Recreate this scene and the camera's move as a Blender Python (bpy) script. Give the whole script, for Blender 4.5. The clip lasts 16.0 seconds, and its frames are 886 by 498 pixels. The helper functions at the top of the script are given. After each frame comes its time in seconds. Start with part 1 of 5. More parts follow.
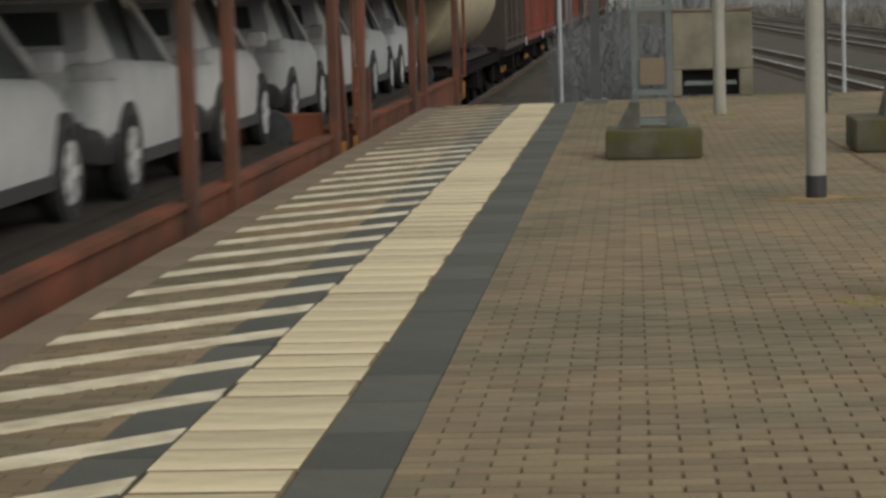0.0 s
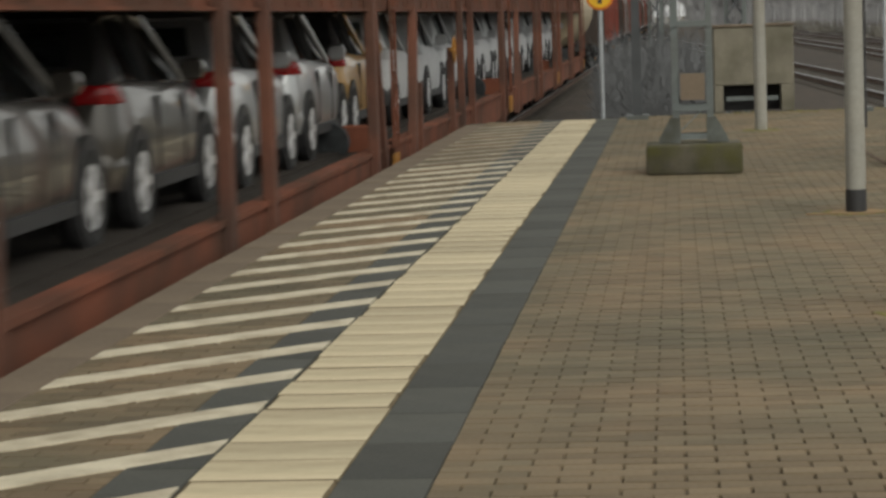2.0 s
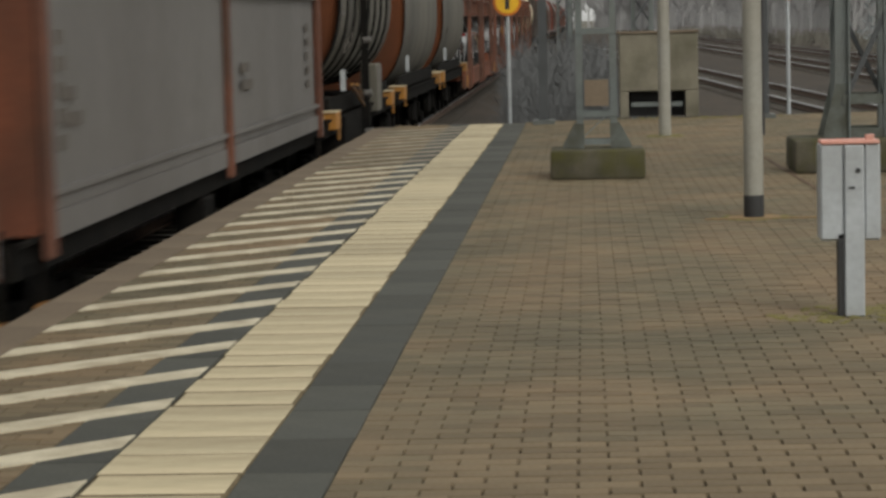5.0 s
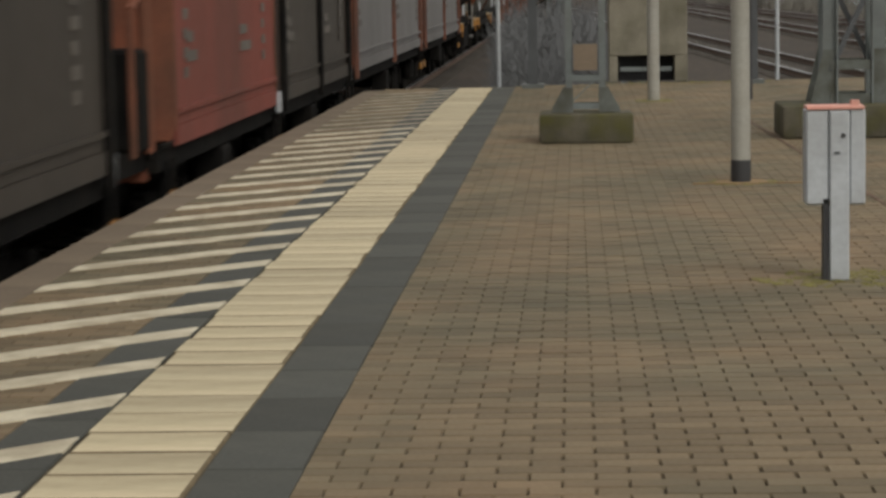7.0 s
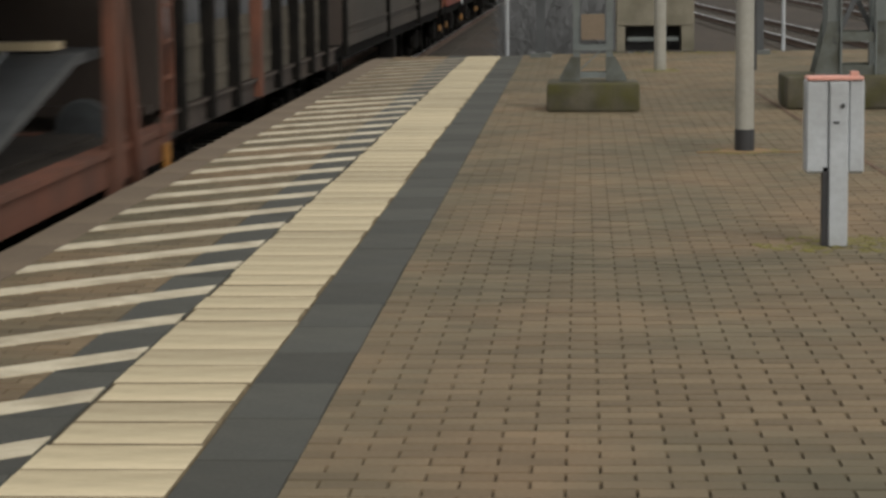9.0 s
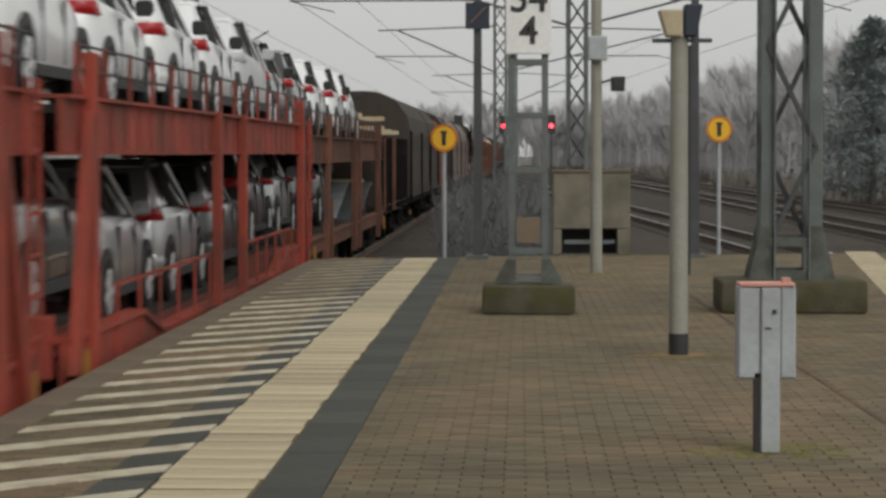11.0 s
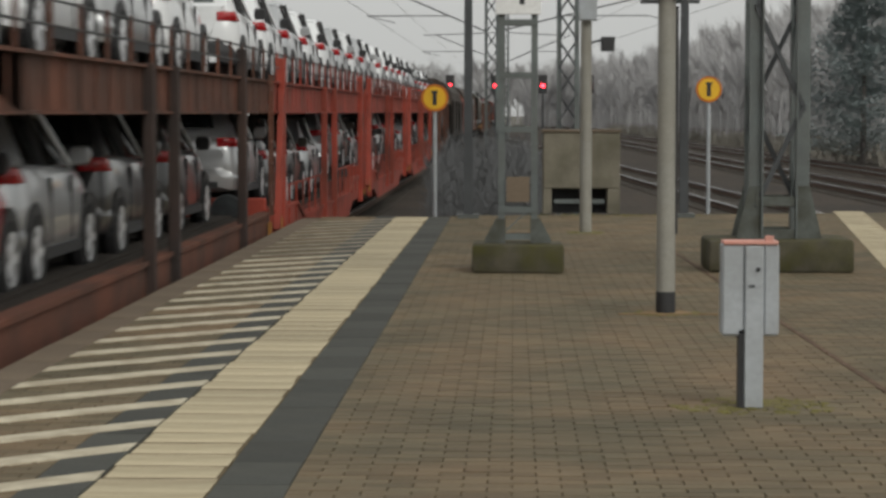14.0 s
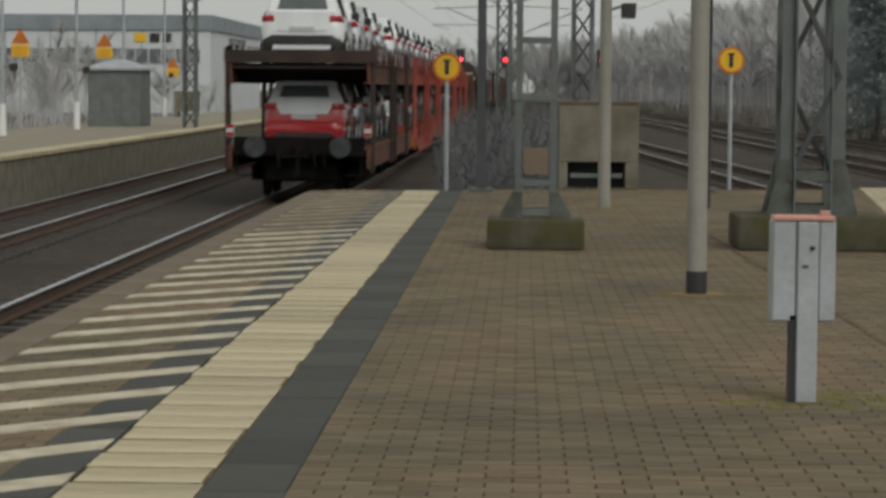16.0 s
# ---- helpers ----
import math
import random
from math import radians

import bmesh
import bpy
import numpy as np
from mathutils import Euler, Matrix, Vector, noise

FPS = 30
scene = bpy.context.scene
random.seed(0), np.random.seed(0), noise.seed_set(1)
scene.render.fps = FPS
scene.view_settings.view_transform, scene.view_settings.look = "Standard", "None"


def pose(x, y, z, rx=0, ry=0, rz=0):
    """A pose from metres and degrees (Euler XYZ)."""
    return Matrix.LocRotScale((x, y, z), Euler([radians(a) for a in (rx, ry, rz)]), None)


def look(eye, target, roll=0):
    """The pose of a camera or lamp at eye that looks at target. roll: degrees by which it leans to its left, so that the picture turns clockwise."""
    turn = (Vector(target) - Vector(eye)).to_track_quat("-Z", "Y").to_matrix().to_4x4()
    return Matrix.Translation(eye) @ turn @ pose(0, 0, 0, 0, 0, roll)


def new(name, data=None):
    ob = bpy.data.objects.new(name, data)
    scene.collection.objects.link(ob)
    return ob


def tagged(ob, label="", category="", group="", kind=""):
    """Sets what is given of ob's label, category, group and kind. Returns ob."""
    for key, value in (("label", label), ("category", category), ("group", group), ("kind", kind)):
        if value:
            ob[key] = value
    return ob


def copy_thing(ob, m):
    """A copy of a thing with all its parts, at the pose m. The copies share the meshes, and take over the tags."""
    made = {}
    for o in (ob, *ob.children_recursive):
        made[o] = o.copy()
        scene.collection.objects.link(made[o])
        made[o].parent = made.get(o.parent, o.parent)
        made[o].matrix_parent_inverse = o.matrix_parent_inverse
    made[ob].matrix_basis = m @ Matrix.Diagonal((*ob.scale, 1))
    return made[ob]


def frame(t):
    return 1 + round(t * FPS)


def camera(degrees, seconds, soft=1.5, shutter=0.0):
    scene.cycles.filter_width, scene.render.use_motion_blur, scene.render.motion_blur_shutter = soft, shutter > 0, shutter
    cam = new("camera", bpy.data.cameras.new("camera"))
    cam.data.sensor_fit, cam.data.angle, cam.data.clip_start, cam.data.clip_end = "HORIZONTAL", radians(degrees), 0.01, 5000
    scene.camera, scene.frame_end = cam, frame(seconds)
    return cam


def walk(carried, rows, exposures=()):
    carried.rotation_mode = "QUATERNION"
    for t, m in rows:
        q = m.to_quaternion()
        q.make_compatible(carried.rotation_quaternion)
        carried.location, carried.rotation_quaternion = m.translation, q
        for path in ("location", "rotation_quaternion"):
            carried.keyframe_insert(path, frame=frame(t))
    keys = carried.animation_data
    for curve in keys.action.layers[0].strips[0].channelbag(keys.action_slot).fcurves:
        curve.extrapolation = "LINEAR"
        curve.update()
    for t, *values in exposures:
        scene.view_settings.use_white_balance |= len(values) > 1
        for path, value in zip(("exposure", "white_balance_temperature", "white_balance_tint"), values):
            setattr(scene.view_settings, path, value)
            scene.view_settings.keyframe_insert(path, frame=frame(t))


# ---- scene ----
cam = camera(21.5, 16.0, soft=3.0, shutter=0.5)
PATH = [
    (0, (1.577, 0.886, 1.462), (1.412, 2.868, 1.251), -1.7),
    (0.5, (1.569, 0.838, 1.446), (1.419, 2.821, 1.24), -1.6),
    (1, (1.575, 0.8, 1.445), (1.407, 2.783, 1.243), -1.6),
    (1.5, (1.586, 0.775, 1.456), (1.37, 2.753, 1.258), -1.8),
    (2, (1.604, 0.796, 1.455), (1.402, 2.777, 1.26), -2.0),
    (2.5, (1.611, 0.852, 1.448), (1.429, 2.835, 1.256), -2.2),
    (3, (1.597, 0.855, 1.446), (1.44, 2.84, 1.255), -1.9),
    (3.5, (1.62, 0.785, 1.456), (1.484, 2.771, 1.267), -1.7),
    (4, (1.648, 0.681, 1.466), (1.524, 2.669, 1.278), -1.6),
    (6.5, (1.655, 0.458, 1.481), (1.528, 2.442, 1.263), -1.2),
    (7, (1.659, 0.445, 1.48), (1.544, 2.429, 1.254), -1.1),
    (7.5, (1.653, 0.435, 1.477), (1.549, 2.419, 1.242), -0.9),
    (8, (1.653, 0.461, 1.469), (1.56, 2.444, 1.226), -0.5),
    (8.5, (1.655, 0.329, 1.482), (1.553, 2.31, 1.23), -0.6),
    (9, (1.658, 0.102, 1.495), (1.538, 2.083, 1.242), -0.6),
    (9.5, (1.663, -0.019, 1.516), (1.534, 1.969, 1.348), -0.6),
    (10, (1.683, 0.107, 1.509), (1.562, 2.101, 1.419), -0.8),
    (10.2, (1.675, 0.147, 1.509), (1.565, 2.142, 1.432), -0.6),
    (12.3, (1.716, 0.12, 1.51), (1.675, 2.117, 1.411), -0.3),
    (12.5, (1.704, 0.129, 1.505), (1.659, 2.125, 1.404), -0.2),
    (13, (1.748, 0.345, 1.487), (1.674, 2.341, 1.381), -0.5),
    (13.5, (1.727, 0.102, 1.502), (1.645, 2.097, 1.389), -0.3),
    (14, (1.709, -0.03, 1.509), (1.649, 1.966, 1.392), -0.0),
    (14.5, (1.694, 0.126, 1.499), (1.642, 2.122, 1.383), 0.1),
    (15, (1.681, 0.446, 1.475), (1.63, 2.443, 1.364), 0.1),
    (15.5, (1.646, 0.865, 1.454), (1.594, 2.861, 1.344), 0.2),
    (16, (1.63, 1.201, 1.429), (1.563, 3.195, 1.291), 0.4),
]
walk(cam, [(t, look(eye, target, roll)) for t, eye, target, roll in PATH],
     exposures=[(0, 0.40, 6850, 5), (4, 0.38, 6850, 5), (8.5, 0.36, 6900, 9), (9.0, 0.40, 6850, 8), (9.5, 0.44, 6750, 8), (10.2, 0.16, 6700, 7), (12.5, 0.14, 6700, 6), (14.5, 0.08, 6700, 6), (15, 0.01, 6700, 5), (16, -0.08, 6700, 4)])

# ---- world and light: overcast, misty winter day ----
world = bpy.data.worlds.new("overcast_sky")
scene.world = world
world.use_nodes = True
wn, wl = world.node_tree.nodes, world.node_tree.links
sky = wn.new("ShaderNodeTexSky")
sky.sky_type, sky.sun_disc = "NISHITA", False
sky.sun_elevation, sky.sun_rotation = radians(42), radians(150)
sky.dust_density, sky.air_density = 6.0, 1.5
grey = wn.new("ShaderNodeHueSaturation")
grey.inputs["Saturation"].default_value = 0.10
grey.inputs["Value"].default_value = 0.10
cloud = wn.new("ShaderNodeMixRGB")
cloud.inputs["Fac"].default_value = 0.7
cloud.inputs["Color2"].default_value = (0.67, 0.675, 0.69, 1)
back = wn["Background"]
back.inputs["Strength"].default_value = 1.0
wl.new(sky.outputs["Color"], grey.inputs["Color"])
wl.new(grey.outputs["Color"], cloud.inputs["Color1"])
wl.new(cloud.outputs["Color"], back.inputs["Color"])

sun = new("sun", bpy.data.lights.new("sun", "SUN"))
sun.data.energy, sun.data.angle, sun.data.color = 0.95, radians(35), (1.0, 0.97, 0.93)
sun.matrix_world = look((0, 0, 0), (-0.45, 0.62, -0.65))


# ---- materials ----
def mat(name, c1, c2=None, rough=0.7, metal=0.0, scale=3.0, fine=40.0, bump=0.15, vary=0.0, dirt=None, dirt_scale=0.8, dirt_amount=0.45, stretch=None, spec=0.5):
    """Two colours mixed by coarse and fine noise, with stains, relief and a tint of each piece."""
    m = bpy.data.materials.new(name)
    m.use_nodes = True
    n, l = m.node_tree.nodes, m.node_tree.links
    p = n["Principled BSDF"]
    c2 = c2 or tuple(v * 0.72 for v in c1)
    co = n.new("ShaderNodeTexCoord")
    src = co.outputs["Object"]
    if stretch:
        mp = n.new("ShaderNodeMapping")
        mp.inputs["Scale"].default_value = stretch
        l.new(src, mp.inputs["Vector"])
        src = mp.outputs["Vector"]
    def ntex(s, d=4.0):
        t = n.new("ShaderNodeTexNoise")
        t.inputs["Scale"].default_value, t.inputs["Detail"].default_value = s, d
        l.new(src, t.inputs["Vector"])
        return t.outputs["Fac"]
    def mix(fac, a, b, kind="MIX"):
        x = n.new("ShaderNodeMixRGB")
        x.blend_type = kind
        for sock, v in (("Fac", fac), ("Color1", a), ("Color2", b)):
            if isinstance(v, (float, int)):
                x.inputs[sock].default_value = v
            elif isinstance(v, tuple):
                x.inputs[sock].default_value = (*v, 1)
            else:
                l.new(v, x.inputs[sock])
        return x.outputs["Color"]
    def ramp(v, a, b):
        r = n.new("ShaderNodeMapRange")
        r.inputs["From Min"].default_value, r.inputs["From Max"].default_value = a, b
        l.new(v, r.inputs["Value"])
        return r.outputs["Result"]
    big, small = ntex(scale), ntex(fine, 3.0)
    col = mix(ramp(big, 0.35, 0.65), tuple(c1), tuple(c2))
    col = mix(ramp(small, 0.3, 0.8), col, mix(0.35, col, tuple(v * 0.5 for v in c1)))
    if dirt:
        d = n.new("ShaderNodeMath")
        d.operation = "MULTIPLY"
        d.inputs[1].default_value = dirt_amount
        l.new(ramp(ntex(dirt_scale, 6.0), 0.42, 0.68), d.inputs[0])
        col = mix(d.outputs[0], col, tuple(dirt))
    if vary:
        oi = n.new("ShaderNodeObjectInfo")
        ge = n.new("ShaderNodeNewGeometry")
        ad = n.new("ShaderNodeMath")
        ad.operation = "ADD"
        l.new(oi.outputs["Random"], ad.inputs[0])
        l.new(ge.outputs["Random Per Island"], ad.inputs[1])
        fr = n.new("ShaderNodeMath")
        fr.operation = "FRACT"
        l.new(ad.outputs[0], fr.inputs[0])
        hs = n.new("ShaderNodeHueSaturation")
        r = n.new("ShaderNodeMapRange")
        r.inputs["To Min"].default_value, r.inputs["To Max"].default_value = 1 - vary, 1 + vary
        l.new(fr.outputs[0], r.inputs["Value"])
        l.new(r.outputs["Result"], hs.inputs["Value"])
        l.new(col, hs.inputs["Color"])
        col = hs.outputs["Color"]
    l.new(col, p.inputs["Base Color"])
    p.inputs["Metallic"].default_value = metal
    p.inputs["Specular IOR Level"].default_value = spec
    rr = n.new("ShaderNodeMapRange")
    rr.inputs["To Min"].default_value, rr.inputs["To Max"].default_value = max(0.03, rough - 0.1), min(1.0, rough + 0.1)
    l.new(small, rr.inputs["Value"])
    l.new(rr.outputs["Result"], p.inputs["Roughness"])
    if bump:
        b = n.new("ShaderNodeBump")
        b.inputs["Strength"].default_value, b.inputs["Distance"].default_value = bump, 0.01
        l.new(small, b.inputs["Height"])
        l.new(b.outputs["Normal"], p.inputs["Normal"])
    return m


def glow(name, c, strength):
    m = bpy.data.materials.new(name)
    m.use_nodes = True
    p = m.node_tree.nodes["Principled BSDF"]
    p.inputs["Base Color"].default_value = (*c, 1)
    p.inputs["Emission Color"].default_value = (*c, 1)
    p.inputs["Emission Strength"].default_value = strength
    return m


def lacquer(name, c, metal=0.0, rough=0.32):
    """Car paint under clear coat, with a faint film of dust."""
    m = bpy.data.materials.new(name)
    m.use_nodes = True
    n, l = m.node_tree.nodes, m.node_tree.links
    p = n["Principled BSDF"]
    co, tx, mx = n.new("ShaderNodeTexCoord"), n.new("ShaderNodeTexNoise"), n.new("ShaderNodeMixRGB")
    tx.inputs["Scale"].default_value, tx.inputs["Detail"].default_value = 1.3, 5.0
    mx.inputs["Color1"].default_value = (*c, 1)
    mx.inputs["Color2"].default_value = (*(v * 0.86 + 0.012 for v in c), 1)
    l.new(co.outputs["Object"], tx.inputs["Vector"])
    l.new(tx.outputs["Fac"], mx.inputs["Fac"])
    l.new(mx.outputs["Color"], p.inputs["Base Color"])
    p.inputs["Metallic"].default_value, p.inputs["Roughness"].default_value = metal, rough
    p.inputs["Coat Weight"].default_value, p.inputs["Coat Roughness"].default_value = 0.8, 0.06
    return m


M_PAVER = mat("brown_concrete_paver", (0.190, 0.136, 0.084), (0.138, 0.117, 0.077), 0.85, scale=1.1, fine=60, vary=0.17, dirt=(0.090, 0.080, 0.054), dirt_scale=0.5, dirt_amount=0.8, spec=0.2)
M_SEAM = mat("reddish_seam", (0.125, 0.082, 0.055), None, 0.9, vary=0.2, spec=0.2)
M_GROUT = mat("dirty_slab_edge", (0.21, 0.165, 0.105), (0.12, 0.096, 0.064), 0.95, scale=6, fine=40, spec=0.1)
M_JOINT = mat("joint_sand", (0.105, 0.086, 0.060), None, 0.95, scale=5, spec=0.1)
M_STRIP = mat("cream_guidance_slab", (0.56, 0.48, 0.325), (0.45, 0.385, 0.26), 0.8, scale=2.5, fine=50, vary=0.13, bump=0.3, dirt=(0.24, 0.195, 0.12), dirt_scale=2.2, dirt_amount=0.8, stretch=(0.5, 1.8, 1), spec=0.3)
M_STRIPE = mat("worn_white_stripe", (0.60, 0.54, 0.41), (0.50, 0.445, 0.33), 0.75, scale=6, fine=70, dirt=(0.22, 0.175, 0.115), dirt_scale=4.0, dirt_amount=0.6)
M_FAINT = mat("faded_stripe", (0.40, 0.345, 0.25), (0.20, 0.165, 0.12), 0.8, scale=4, fine=50, dirt=(0.15, 0.12, 0.085), dirt_scale=2.5, dirt_amount=0.7)
M_DARK = mat("dark_grey_slab", (0.066, 0.067, 0.060), (0.048, 0.050, 0.044), 0.8, scale=1.5, fine=60, vary=0.18, dirt=(0.10, 0.096, 0.08), dirt_scale=2.0, dirt_amount=0.45, spec=0.2)
M_COPING = mat("brownish_concrete_coping", (0.190, 0.148, 0.108), (0.155, 0.121, 0.09), 0.85, scale=1.2, fine=40, dirt=(0.10, 0.08, 0.058), dirt_scale=1.5, spec=0.2)
M_CONC = mat("weathered_concrete", (0.211, 0.192, 0.149), (0.161, 0.146, 0.112), 0.9, scale=3, fine=40, bump=0.3, dirt=(0.074, 0.071, 0.043), dirt_scale=2.5, dirt_amount=0.6)
M_MOSSY = mat("mossy_concrete", (0.105, 0.095, 0.070), (0.055, 0.051, 0.038), 0.95, scale=4, fine=45, bump=0.4, dirt=(0.066, 0.063, 0.017), dirt_scale=3.5, dirt_amount=0.75, spec=0.2)
M_BALLAST = mat("oily_brown_ballast", (0.072, 0.056, 0.042), (0.036, 0.03, 0.026), 0.95, scale=6, fine=22, bump=1.0, dirt=(0.022, 0.02, 0.019), dirt_scale=0.25, dirt_amount=0.6, spec=0.2)
M_EARTH = mat("winter_earth", (0.11, 0.095, 0.07), (0.075, 0.07, 0.05), 0.95, scale=0.3, fine=5, bump=0.6)
M_RAIL = mat("polished_rail_head", (0.55, 0.56, 0.58), (0.45, 0.46, 0.48), 0.28, 1.0, bump=0.02)
M_RAILSIDE = mat("rusty_rail_side", (0.10, 0.06, 0.04), None, 0.85)
M_SLEEPER = mat("dirty_concrete_sleeper", (0.085, 0.075, 0.065), None, 0.9, spec=0.2)
M_GALV = mat("grey_green_painted_steel", (0.150, 0.169, 0.165), (0.112, 0.128, 0.128), 0.6, 0.2, scale=3, fine=30, dirt=(0.075, 0.068, 0.056), dirt_scale=2.0)
M_DKSTEEL = mat("dark_weathered_steel", (0.075, 0.08, 0.085), None, 0.65, 0.3)
M_POST = mat("cream_grey_paint", (0.300, 0.290, 0.255), (0.255, 0.248, 0.220), 0.6, scale=2, fine=35, dirt=(0.176, 0.156, 0.120), dirt_scale=1.5, dirt_amount=0.5)
M_LTGREY = mat("light_grey_paint", (0.400, 0.424, 0.448), (0.352, 0.376, 0.400), 0.5, scale=3, fine=35, dirt=(0.240, 0.240, 0.224), dirt_scale=3.0)
M_BLACK = mat("black_plastic", (0.028, 0.028, 0.03), None, 0.6)
M_REDCAP = mat("faded_red_reflective_cap", (0.62, 0.26, 0.20), (0.55, 0.30, 0.25), 0.5)
M_YELLOW = mat("yellow_sign_film", (0.80, 0.46, 0.02), (0.75, 0.43, 0.02), 0.5, bump=0.02)
M_ORANGE = mat("orange_sign_rim", (0.62, 0.17, 0.01), None, 0.5, bump=0.02)
M_WHITE = mat("white_sign_film", (0.78, 0.78, 0.77), (0.72, 0.72, 0.71), 0.5, bump=0.02)
M_NAVY = mat("dark_blue_board", (0.02, 0.028, 0.045), None, 0.5)
M_BEIGE = mat("beige_housing", (0.48, 0.40, 0.27), None, 0.55)
M_FOOT = mat("grimy_mossy_steel", (0.105, 0.115, 0.105), (0.075, 0.08, 0.07), 0.75, 0.1, scale=4, fine=30, dirt=(0.040, 0.037, 0.022), dirt_scale=4.0, dirt_amount=0.7)
M_RUST = mat("rust_brown_wagon_paint", (0.195, 0.068, 0.040), (0.11, 0.047, 0.031), 0.8, scale=1.5, fine=25, dirt=(0.05, 0.034, 0.024), dirt_scale=1.2, dirt_amount=0.7, spec=0.15)
M_RED = mat("faded_red_wagon_paint", (0.345, 0.062, 0.042), (0.24, 0.050, 0.035), 0.65, scale=1.5, fine=25, dirt=(0.105, 0.042, 0.03), dirt_scale=1.0, dirt_amount=0.7, spec=0.2)
M_OLDRUST = mat("dark_old_rust_paint", (0.165, 0.066, 0.042), (0.095, 0.046, 0.034), 0.75, scale=1.5, fine=25, dirt=(0.05, 0.036, 0.029), dirt_scale=1.2, dirt_amount=0.65, spec=0.2)
# Darker tone of the old rust paint for the tail's beam and uprights.
M_TAILPAINT = mat("darker_rust_paint", (0.070, 0.044, 0.036), (0.040, 0.031, 0.029), 0.75, scale=1.5, fine=25, dirt=(0.024, 0.021, 0.02), dirt_scale=1.2, dirt_amount=0.65, spec=0.2)
M_REDDECK = mat("worn_red_deck", (0.16, 0.04, 0.03), (0.09, 0.035, 0.028), 0.8, scale=2, spec=0.2)
M_DKBROWN = mat("dark_brown_wagon_sheet", (0.050, 0.039, 0.033), (0.036, 0.029, 0.026), 0.7, scale=0.8, fine=20, dirt=(0.085, 0.064, 0.05), dirt_scale=0.6, dirt_amount=0.45, stretch=(1, 1, 0.3), spec=0.2)
M_BROWN = mat("brown_grey_wagon_sheet", (0.042, 0.034, 0.027), (0.031, 0.026, 0.021), 0.7, scale=0.8, fine=20, dirt=(0.064, 0.050, 0.038), dirt_scale=0.5, dirt_amount=0.4, stretch=(1, 1, 0.3), spec=0.25)
M_REDSHEET = mat("rosy_red_wagon_sheet", (0.215, 0.058, 0.044), (0.16, 0.050, 0.039), 0.75, scale=0.9, fine=20, dirt=(0.085, 0.04, 0.03), dirt_scale=0.8, dirt_amount=0.6, stretch=(1, 1, 0.3), spec=0.15)
M_GREYSHEET = mat("grey_wagon_sheet", (0.140, 0.133, 0.130), (0.112, 0.105, 0.101), 0.65, scale=0.9, fine=20, dirt=(0.070, 0.063, 0.056), dirt_scale=0.7, stretch=(1, 1, 0.3))
M_SILO = mat("grimy_silo_aluminium", (0.155, 0.142, 0.115), (0.095, 0.088, 0.072), 0.6, 0.1, scale=0.7, fine=20, dirt=(0.040, 0.037, 0.03), dirt_scale=0.9, dirt_amount=0.8, stretch=(1, 1, 0.25), spec=0.35)
M_SILOEND = mat("orange_brown_silo_end", (0.125, 0.042, 0.018), (0.080, 0.030, 0.015), 0.8, scale=1.2, dirt=(0.03, 0.02, 0.016), dirt_scale=0.9, dirt_amount=0.6, spec=0.1)
M_AMBER = mat("amber_yellow_paint", (0.36, 0.155, 0.02), (0.27, 0.12, 0.018), 0.7, dirt=(0.06, 0.042, 0.026), dirt_scale=3.0, dirt_amount=0.6)
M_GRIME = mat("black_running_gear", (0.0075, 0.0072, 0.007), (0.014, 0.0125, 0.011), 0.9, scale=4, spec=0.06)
M_BUFFER = mat("worn_buffer_steel", (0.055, 0.062, 0.066), (0.02, 0.022, 0.024), 0.6, 0.2, scale=5, fine=30)
M_DECK = mat("dark_wagon_deck", (0.042, 0.036, 0.031), None, 0.9, scale=3, spec=0.15)
M_STENCIL = mat("faded_stencil_paint", (0.115, 0.10, 0.085), (0.07, 0.06, 0.052), 0.8)
M_BOARD = mat("weathered_grey_brown_board", (0.105, 0.092, 0.072), (0.066, 0.058, 0.046), 0.85, scale=1.5, fine=25, dirt=(0.035, 0.03, 0.025), dirt_scale=1.4, dirt_amount=0.6, spec=0.2)
M_TARP = mat("blue_grey_tarpaulin", (0.085, 0.088, 0.095), (0.06, 0.062, 0.068), 0.7, scale=1.2, fine=18)
M_TIMBER = mat("pale_sawn_timber", (0.52, 0.43, 0.28), (0.42, 0.34, 0.22), 0.8, scale=3)
M_CWHITE = lacquer("white_car_paint", (0.74, 0.75, 0.76))
M_CSILVER = lacquer("silver_car_paint", (0.50, 0.51, 0.52), 0.7)
M_CDARK = lacquer("dark_grey_car_paint", (0.030, 0.030, 0.031), 0.3)
M_CBROWN = lacquer("bronze_brown_car_paint", (0.078, 0.070, 0.061), 0.5)
M_CRED = lacquer("bright_red_car_paint", (0.40, 0.016, 0.02))
M_CYELLOW = lacquer("ochre_yellow_car_paint", (0.46, 0.24, 0.03))
M_FILM = mat("white_protective_film", (0.72, 0.73, 0.74), (0.62, 0.63, 0.64), 0.55, scale=2)
M_COVER = mat("grey_protective_cover", (0.52, 0.53, 0.54), (0.44, 0.45, 0.46), 0.5, scale=2.5, bump=0.05)
M_FILMGLASS = mat("filmed_car_glass", (0.085, 0.10, 0.10), (0.07, 0.085, 0.085), 0.4, bump=0.0)
M_GLASS = mat("dark_car_glass", (0.014, 0.017, 0.018), None, 0.08, bump=0.0, spec=0.45)
M_TAIL = mat("red_tail_lamp_lens", (0.40, 0.010, 0.014), None, 0.2, bump=0.0)
M_TYRE = mat("black_tyre", (0.02, 0.02, 0.02), None, 0.85)
M_RIM = mat("alloy_rim", (0.74, 0.75, 0.77), (0.70, 0.71, 0.73), 0.3, 0.3, bump=0)
